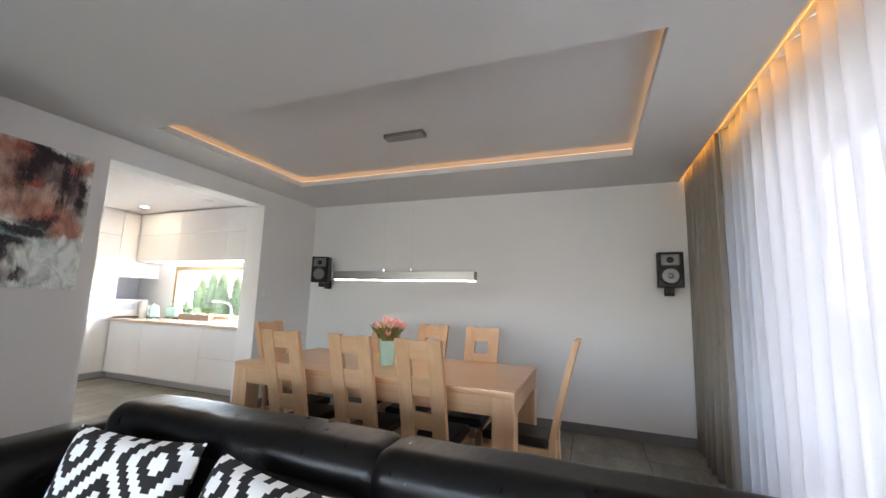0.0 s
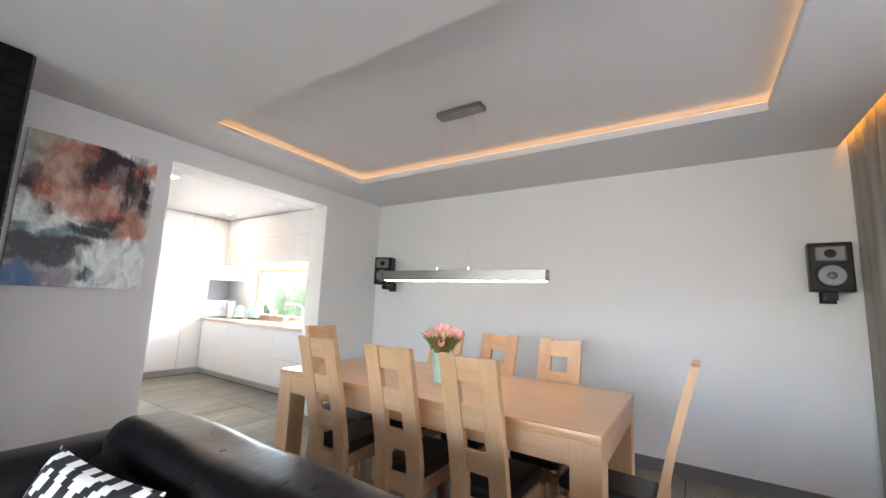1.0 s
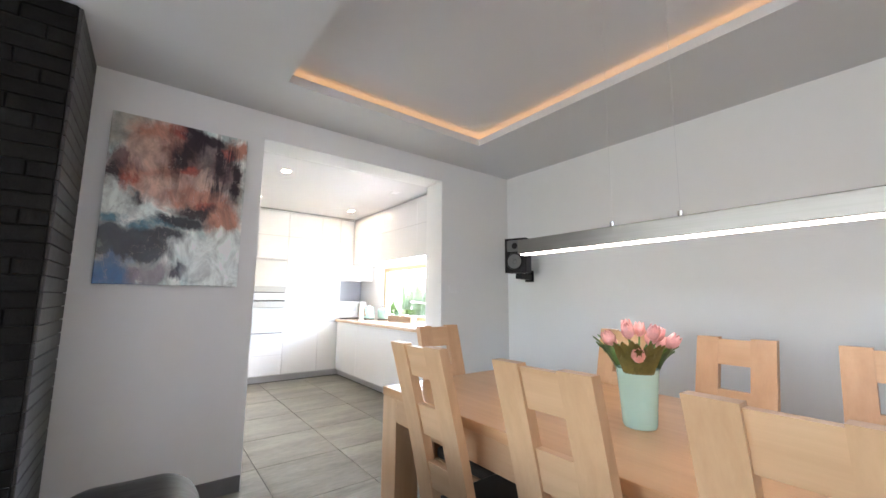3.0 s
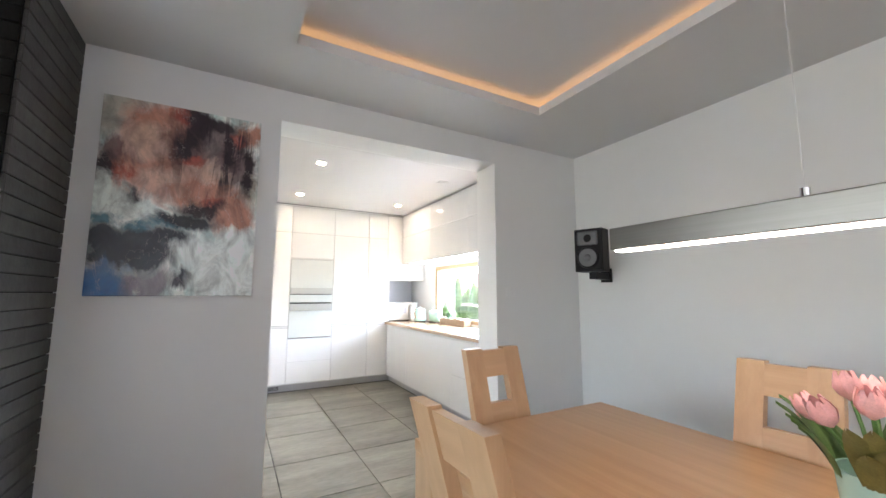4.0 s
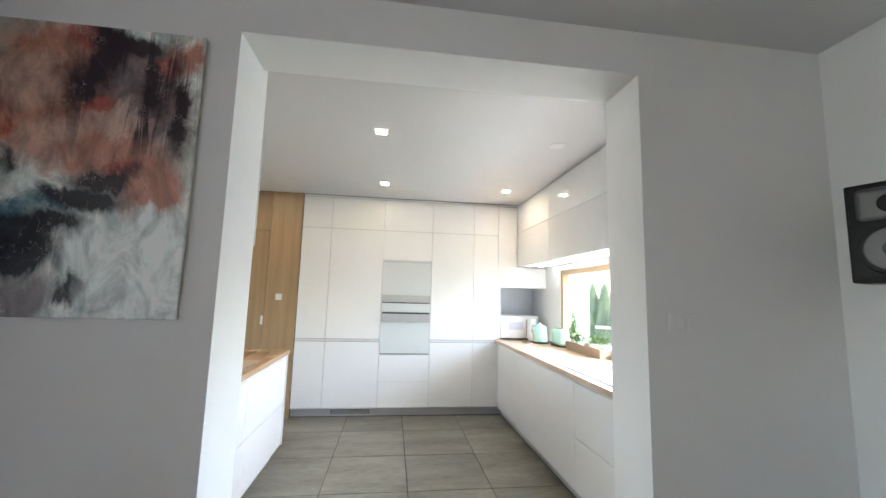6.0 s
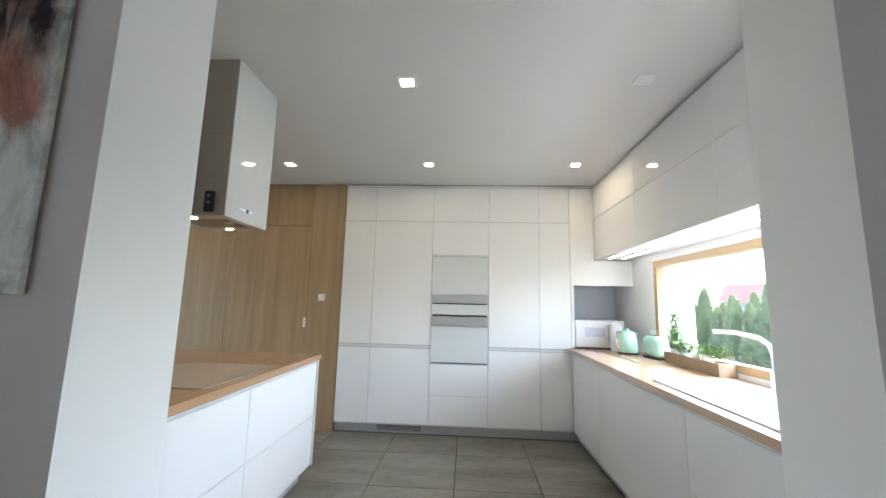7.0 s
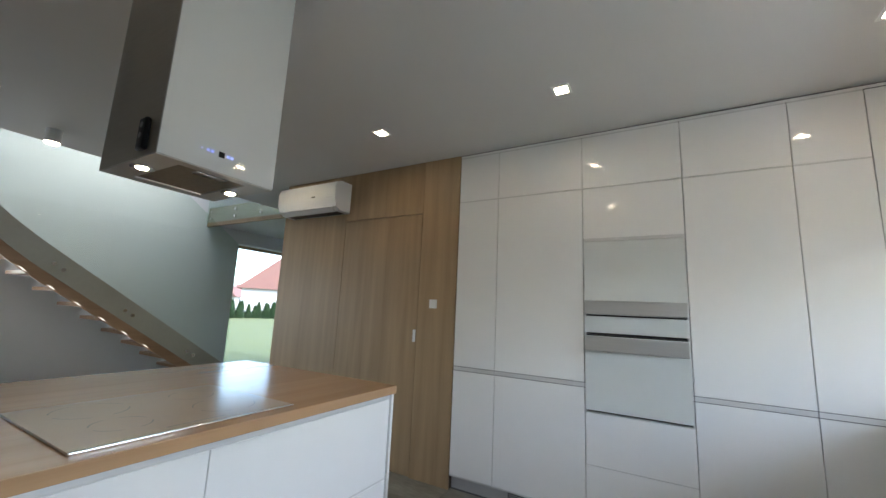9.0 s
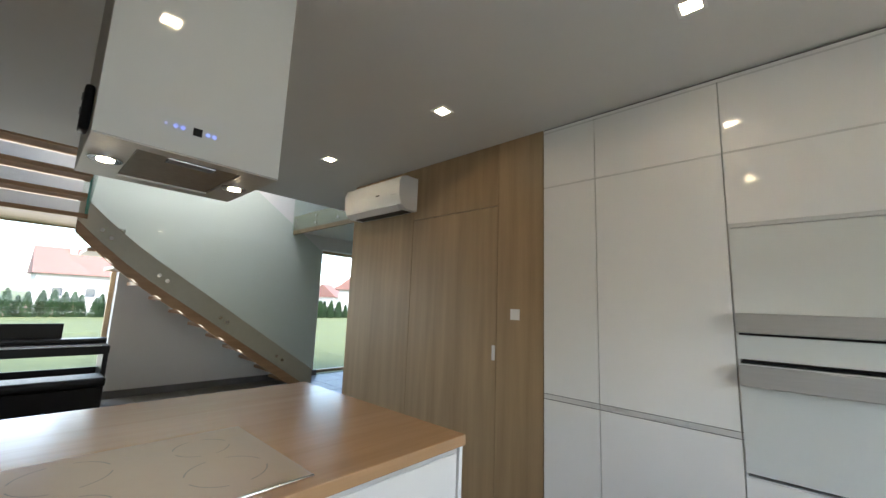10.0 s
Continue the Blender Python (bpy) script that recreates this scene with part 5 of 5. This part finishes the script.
# vase of tulips
VX, VY = -2.025, 3.38
vs = thing("vase", (VX, VY, TZ), "mint ceramic vase on the dining table", "vase")
part("body", lathe(bmesh.new(), [(0.052, 0.0), (0.056, 0.008), (0.062, 0.10), (0.069, 0.19), (0.070, 0.20), (0.065, 0.20), (0.058, 0.10), (0.05, 0.02)], (VX, VY, TZ + 0.0005), 36), M_MINTV, vs)
fl = thing("tulip_bouquet", (VX, VY, TZ + 0.02), "bunch of pink tulips with green leaves in the vase", "flowers")
rnd = random.Random(21)
for i in range(12):
    a, r = i * 2.4, 0.025 + 0.075 * math.sqrt((i + 0.5) / 12)
    tip = Vector((VX + r * 1.15 * math.cos(a), VY + r * math.sin(a), TZ + 0.315 - 4.5 * r * r + rnd.uniform(-0.035, 0.03)))
    root = Vector((VX + 0.3 * r * math.cos(a), VY + 0.3 * r * math.sin(a), TZ + 0.06))
    lip = Vector((VX + 0.5 * r * math.cos(a), VY + 0.5 * r * math.sin(a), TZ + 0.20))
    part("stem", sweep(bmesh.new(), [root, lip, lip.lerp(tip, 0.5) + Vector((0, 0, 0.01)), tip], 0.0035), M_HERB, fl)
    d = (tip - lip).normalized()
    bm = bmesh.new()
    q = d.to_track_quat("Z", "Y").to_matrix().to_4x4()
    for k in range(6):
        m = Matrix.Translation(tip) @ q @ Matrix.Rotation(k * math.pi / 3 + i, 4, "Z") @ Matrix.Rotation(0.10 + 0.06 * (k % 2), 4, "Y")
        rows = []
        for j, (w, rr) in enumerate(((0.004, 0.004), (0.012, 0.015), (0.014, 0.018), (0.010, 0.014), (0.002, 0.008))):
            z = j * 0.0145
            rows.append([bm.verts.new(m @ Vector((rr - abs(u) * 0.004, u * w, z))) for u in (-1, 0, 1)])
        for p, s in zip(rows, rows[1:]):
            for u in range(2):
                bm.faces.new((p[u], p[u + 1], s[u + 1], s[u]))
    part("flower", bm, M_PETAL, fl, "pink tulip head")
for i in range(38):
    a, ln = i * 2.13 + 0.4, rnd.uniform(0.12, 0.21)
    c = Vector((VX + 0.045 * math.cos(a), VY + 0.045 * math.sin(a), TZ + 0.17))
    out, side = Vector((math.cos(a), math.sin(a), 0)), Vector((-math.sin(a), math.cos(a), 0))
    bm = bmesh.new()
    rows = []
    for j in range(7):
        u = j / 6
        w = 0.021 * math.sin(math.pi * (0.12 + 0.88 * u)) + 0.001
        p = c + out * (0.02 + ln * 0.40 * u ** 1.4) + Vector((0, 0, ln * (0.95 * u - 0.30 * u * u)))
        rows.append([bm.verts.new(p + side * w * s + Vector((0, 0, 0.006 * abs(s)))) for s in (-1, 0, 1)])
    for p, s in zip(rows, rows[1:]):
        for u in range(2):
            bm.faces.new((p[u], p[u + 1], s[u + 1], s[u]))
    part("leaf", bm, (M_LEAF, M_LEAF, M_OLIVE)[i % 3], fl)

# linear pendant
PX0, PX1, PY, PZ = -2.555, -1.325, 3.385, 1.462
pd = thing("pendant_lamp", (-1.97, PY, PZ), "long brushed steel linear pendant lamp glowing underneath", "pendant lamp")
bar = part("bar", B(PX0, PX1, PY - 0.035, PY + 0.035, PZ + 0.005, PZ + 0.072, bevel=0.003), M_STEEL_X, pd)
part("diffuser", B(PX0 + 0.004, PX1 - 0.004, PY - 0.017, PY + 0.017, PZ, PZ + 0.005, bevel=0.001), M_LEDW, pd, "white glowing diffuser")
for x in (-2.095, -1.85):
    k = part("wire_grip", cyl(bmesh.new(), (x, PY, PZ + 0.072), (x, PY, PZ + 0.095), 0.009, seg=14), M_CHROME, pd)
    part("wire", cyl(bmesh.new(), (x, PY, PZ + 0.095), (x, PY, CZ + 0.07), 0.0008, seg=6), M_GROOVE, k)
part("canopy", B(-2.165, -1.80, PY, PY + 0.09, CZ + 0.068, CZ + 0.1075, bevel=0.004), M_STEEL_X, pd, "steel ceiling canopy")


# loudspeakers on the wall
def speaker(x, y, z, rz, reach):
    s = thing("loudspeaker", (0, 0, 0), "black two-way loudspeaker on a wall bracket", "loudspeaker", "wall loudspeakers")
    part("cabinet", B(-0.11, 0.11, 0.0, 0.135, 0.0, 0.335, bevel=0.006), M_BLACK, s)
    part("baffle", B(-0.10, 0.10, -0.008, 0.0, 0.012, 0.322, bevel=0.004), M_BLACK, s)
    horn = part("horn", B(-0.078, 0.078, -0.014, -0.008, 0.205, 0.312, bevel=0.012, seg=3), M_CONE, s, "grey tweeter horn")
    part("tweeter", cyl(bmesh.new(), (0, -0.020, 0.258), (0, -0.014, 0.258), 0.024, 0.03, seg=24), M_BLACK, horn)
    bm = bmesh.new()
    bmesh.ops.create_cone(bm, cap_ends=True, segments=40, radius1=0.086, radius2=0.08, depth=0.012, matrix=Matrix.Translation((0, -0.013, 0.108)) @ Matrix.Rotation(radians(90), 4, "X"))
    wf = part("woofer_ring", bm, M_BLACK, s)
    part("woofer_cone", cyl(bmesh.new(), (0, -0.0195, 0.108), (0, -0.022, 0.108), 0.070, 0.066, seg=40), M_CONE, wf, "grey woofer cone")
    bm = bmesh.new()
    bmesh.ops.create_uvsphere(bm, u_segments=20, v_segments=10, radius=0.026, matrix=Matrix.Translation((0, -0.020, 0.108)) @ Matrix.Diagonal((1, 0.5, 1, 1)))
    part("dust_cap", bm, M_CONE, wf)
    part("bracket_arm", B(-0.03, 0.03, 0.07, reach - 0.02, -0.055, -0.0005, bevel=0.004), M_BLACK, s)
    part("bracket_plate", B(-0.045, 0.045, reach - 0.02, reach, -0.075, 0.04, bevel=0.004), M_BLACK, s)
    s.matrix_basis = pose(x, y, z, 0, 0, rz)
    return s


speaker(-3.81, 4.73, 1.502, 18, 0.362)
speaker(0.17, 4.79, 1.50, -6, 0.298)

# painting
pa = thing("painting", (-4.215, 2.059, 1.831), "large unframed abstract canvas in salmon, plum, ink blue and pale grey", "painting")
part("canvas", B(-4.232, -4.215, 1.695, 2.423, 1.317, 2.345, bevel=0.003), M_CANVAS, pa)
part("stretcher", B(WEST_L, -4.2325, 1.705, 2.413, 1.327, 2.335), M_CRATE, pa, "pale wooden stretcher")

# ---- sofa ----


def soft(bm, x0, x1, y0, y1, z0, z1, r, seed, puff=0.010, cuts=18):
    """A padded block: rounded edges, slightly swollen faces and creases."""
    tmp = bmesh.new()
    bmesh.ops.create_cube(tmp, size=2.0)
    bmesh.ops.subdivide_edges(tmp, edges=tmp.edges[:], cuts=cuts, use_grid_fill=True)
    c, h = Vector(((x0 + x1) / 2, (y0 + y1) / 2, (z0 + z1) / 2)), Vector(((x1 - x0) / 2, (y1 - y0) / 2, (z1 - z0) / 2))
    for v in tmp.verts:
        p = Vector(math.sin(k * math.pi / 2) * s for k, s in zip(v.co, h))
        inner = Vector(max(-s + r, min(s - r, k)) if s > r else 0.0 for k, s in zip(p, h))
        d = p - inner
        if d.length > 1e-6:
            p = inner + d.normalized() * r
        f = 1 - max(abs(v.co.x), 0) ** 4 * 0.5
        q = p + c
        w = noise.noise(q * 3.0 + Vector((seed, 0, 0))) * puff * 0.7 + noise.noise(Vector((q.x * 15, q.y * 4, q.z * 4 + seed))) * puff * 0.22
        v.co = c + p + d.normalized() * (w + puff * f) if d.length > 1e-6 else c + p
    me = bpy.data.meshes.new("tmp")
    tmp.to_mesh(me)
    tmp.free()
    bm.from_mesh(me)
    bpy.data.meshes.remove(me)
    return bm


S = lambda *a, **k: soft(bmesh.new(), *a, **k)
sf = thing("sofa", (-1.2, 1.6, 0), "black leather corner sofa with padded headrests", "sofa")
part("base", S(-2.80, 0.06, 0.95, 2.06, 0.06, 0.30, 0.05, 1), M_LEATHER, sf)
for i, (a, b) in enumerate(((-2.62, -1.215), (-1.205, 0.08))):
    part("backrest", S(a, b, 1.76, 2.10, 0.28, 0.70, 0.09, 2 + i), M_LEATHER, sf)
    part("headrest", S(a + 0.015 - 0.055 * i, b + 0.045 - 0.057 * i, 1.82, 2.10, 0.62, 0.815, 0.085, 5 + i, puff=0.010, cuts=44), M_LEATHER, sf)
    part("seat_cushion", S(a + 0.2 * (i == 0), b, 1.0, 1.78, 0.28, 0.45, 0.06, 8 + i), M_LEATHER, sf)
part("armrest", S(-2.86, -2.55, 0.75, 2.06, 0.06, 0.71, 0.11, 12, cuts=13), M_LEATHER, sf)
for x in (-2.7, -0.1):
    for y in (1.05, 1.95):
        part("foot", cyl(bmesh.new(), (x, y, 0.0), (x, y, 0.07), 0.025), M_CHROME, sf)


def pillow(at, turn, w, h, label):
    bm = bmesh.new()
    n = 22
    grid = {}
    for s in (-1, 1):
        for i in range(n + 1):
            for j in range(n + 1):
                u, v = 2 * i / n - 1, 2 * j / n - 1
                e = (1 - u ** 4) * (1 - v ** 4)
                pin = 1 - 0.07 * (1 - abs(u) ** 2) * abs(v) ** 3
                pin2 = 1 - 0.07 * (1 - abs(v) ** 2) * abs(u) ** 3
                edge = max(abs(u), abs(v)) > 0.999
                if edge and s == 1:
                    grid[s, i, j] = grid[-1, i, j]
                    continue
                th = 0.075 * max(0.0, e) ** 0.55
                th += 0.006 * noise.noise(Vector((u * 3, v * 3, s * 5)))* max(0.0, e)
                grid[s, i, j] = bm.verts.new((u * w / 2 * pin2, s * th, v * h / 2 * pin))
        for i in range(n):
            for j in range(n):
                bm.faces.new((grid[s, i, j], grid[s, i + 1, j], grid[s, i + 1, j + 1], grid[s, i, j + 1]))
    ob = finish("cushion", bm, M_CUSHION, True)
    ob.matrix_basis = pose(*at, *turn)
    return tagged(ob, label, "cushion", "sofa cushions")


pillow((-2.13, 1.625, 0.567), (-20, 1, 8), 0.59, 0.47, "black and white stepped-diamond cushion leaning on the sofa back")
pillow((-1.485, 1.60, 0.555), (-22, 3, -6), 0.54, 0.47, "tilted black and white stepped-diamond cushion on the sofa")

# ---- outside ----
single("lawn", B(-600, 600, -600, 600, -0.45, -0.25), M_GRASS, (0, 0, -0.25), "flat green lawn round the house", "lawn", kind="structure", smooth=False)


def conifer(name, mesh_mat, h, r, n, leaf, power, seed, label, cat, at, group):
    rnd = random.Random(seed)
    t = thing(name, (0, 0, 0), label, cat, group)
    part("trunk", cyl(bmesh.new(), (0, 0, 0), (0, 0, h * 0.9), r * 0.12, r * 0.02, seg=8), M_CRATE, t)
    bm = bmesh.new()
    for _ in range(n):
        u = rnd.random() ** 1.3
        z = h * (0.03 + 0.97 * u)
        rr = r * (1 - u) ** power * rnd.uniform(0.55, 1.1)
        a = rnd.uniform(0, 6.283)
        p = Vector((rr * math.cos(a), rr * math.sin(a), z))
        s = 0.085 * leaf
        d = Vector((math.cos(a), math.sin(a), rnd.uniform(0.3, 1.6))).normalized() * s * 1.6
        q = Vector((-math.sin(a), math.cos(a), rnd.uniform(-0.5, 0.5))) * s * 0.6
        v = [bm.verts.new(k) for k in (p - d * 0.6, p + q, p + d, p - q)]
        bm.faces.new(v)
    part("crown", bm, mesh_mat, t)
    t.matrix_basis = pose(*at)
    return t


rnd = random.Random(4)
th = conifer("thuja", M_HEDGE, 2.35, 0.40, 5200, 0.62, 0.62, 2, "tall green thuja in the garden hedge", "tree", (-25.4, 12.0, -0.25), "garden hedge")
for i in range(1, 62):
    copy_thing(th, pose(-25.4 + i * 0.40 + rnd.uniform(-0.1, 0.1), 12.0 + rnd.uniform(-0.25, 0.25), -0.25 - rnd.uniform(0, 0.75), 0, 0, rnd.uniform(0, 360)))
sh = conifer("young_conifer", M_CONIFER, 1.75, 0.50, 1500, 0.8, 0.75, 3, "small pointed conifer at the edge of the lawn", "tree", (-38, -32, -0.25), "row of young conifers")
for i in range(1, 76):
    copy_thing(sh, pose(-38 + i * 0.50 + rnd.uniform(-0.15, 0.15), -32 + rnd.uniform(-0.5, 0.5), -0.25 - rnd.uniform(0, 0.5), 0, 0, rnd.uniform(0, 360)))


def house(at, rz, w, d, h, label):
    t = thing("house", (0, 0, 0), label, "house", "neighbouring houses")
    part("wall", B(-w / 2, w / 2, -d / 2, d / 2, 0, h), M_PLASTER, t, smooth=False)
    rf = part("roof", prism(bmesh.new(), [(-d / 2 - 0.6, h), (d / 2 + 0.6, h), (0, h + d * 0.48)], 0, -w / 2 - 0.4, w / 2 + 0.4), M_ROOF, t, "red tiled pitched roof", smooth=False)
    part("chimney", B(w * 0.15, w * 0.15 + 0.7, 0.3, 1.0, h + d * 0.25, h + d * 0.55), M_PLASTER, rf, smooth=False)
    for s in (-1, 1):
        for x in (-w * 0.3, 0.0, w * 0.3):
            wn_ = part("window", B(x - 0.6, x + 0.6, s * d / 2 - 0.03, s * d / 2 + 0.03, 0.9, 2.2), M_PLASTER, t, smooth=False)
            part("pane", B(x - 0.52, x + 0.52, s * (d / 2 + 0.035) - 0.01, s * (d / 2 + 0.035) + 0.01, 0.98, 2.12), M_DARKGLASS, wn_, smooth=False)
    t.matrix_basis = pose(*at, 0, 0, rz)


house((-92, 69, -0.25), 40, 14, 9, 3.2, "white neighbouring house with a red roof behind the hedge")
house((-11.3, -73, -0.25), 3, 11, 8, 3.9, "white house with a red tiled roof beyond the lawn")
house((-63, -90, -0.25), 30, 13, 7, 2.7, "white house with a red roof in the distance")
house((-40, -42, -0.25), 51, 12, 9, 3.2, "white gabled house with a red roof beyond the lawn")
fc = thing("garden_fence", (-10, -35, -0.25), "low pale concrete garden fence behind the conifers", "fence")
for i in range(30):
    part("panel", B(-38 + i * 2.0, -36.05 + i * 2.0, -35.05, -34.95, -0.25, 0.55), M_FENCE, fc, smooth=False)

# ---- floor tiles ----
TS, TXO, TYO = 0.63, -5.77, 3.318
bm = B(0.0035, TS - 0.0035, 0.0035, TS - 0.0035, -0.009, 0.0)
tile_mesh = bpy.data.meshes.new("tile")
bmesh.ops.recalc_face_normals(bm, faces=bm.faces[:])
bm.to_mesh(tile_mesh)
bm.free()
tile_mesh.materials.append(M_TILE)
i0, i1 = math.floor((-11.05 - TXO) / TS), math.ceil((0.75 - TXO) / TS)
j0, j1 = math.floor((SOUTH - TYO) / TS), math.ceil((NORTH - TYO) / TS)
for i in range(i0, i1):
    for j in range(j0, j1):
        t = new("tile", tile_mesh)
        t.parent = floor
        t.location = (TXO + i * TS, TYO + j * TS, 0)

# ---- stone slips on the chimney breast ----
rnd = random.Random(11)
slips = []
for k in range(3):
    bm = B(0.0, 0.016, -0.135, 0.135, 0.0, 0.066, bevel=0.003, seg=1)
    for v in bm.verts:
        if v.co.x > 0.008:
            v.co.x += rnd.uniform(-0.004, 0.003)
    me = bpy.data.meshes.new("stone_slip")
    bmesh.ops.recalc_face_normals(bm, faces=bm.faces[:])
    bm.to_mesh(me)
    bm.free()
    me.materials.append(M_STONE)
    slips.append(me)
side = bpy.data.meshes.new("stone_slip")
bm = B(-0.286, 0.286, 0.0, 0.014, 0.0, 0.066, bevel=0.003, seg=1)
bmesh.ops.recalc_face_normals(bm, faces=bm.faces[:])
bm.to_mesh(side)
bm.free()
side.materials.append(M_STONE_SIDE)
base = chim.location
for r in range(37):
    z = 0.002 + r * 0.0702
    off = (0.0, 0.09, 0.18)[r % 3]
    y = 1.585 - off
    if off:
        s = new("stone_slip", slips[rnd.randrange(3)])
        s.parent, s.location, s.scale = chim, Vector((-3.672, 1.585 - off / 2 + 0.002, z)) - base, (1, (off - 0.004) / 0.27, 1)
    y -= 0.1375
    while y > -0.22:
        s = new("stone_slip", slips[rnd.randrange(3)])
        s.parent, s.location = chim, Vector((-3.672, y, z)) - base
        y -= 0.2755
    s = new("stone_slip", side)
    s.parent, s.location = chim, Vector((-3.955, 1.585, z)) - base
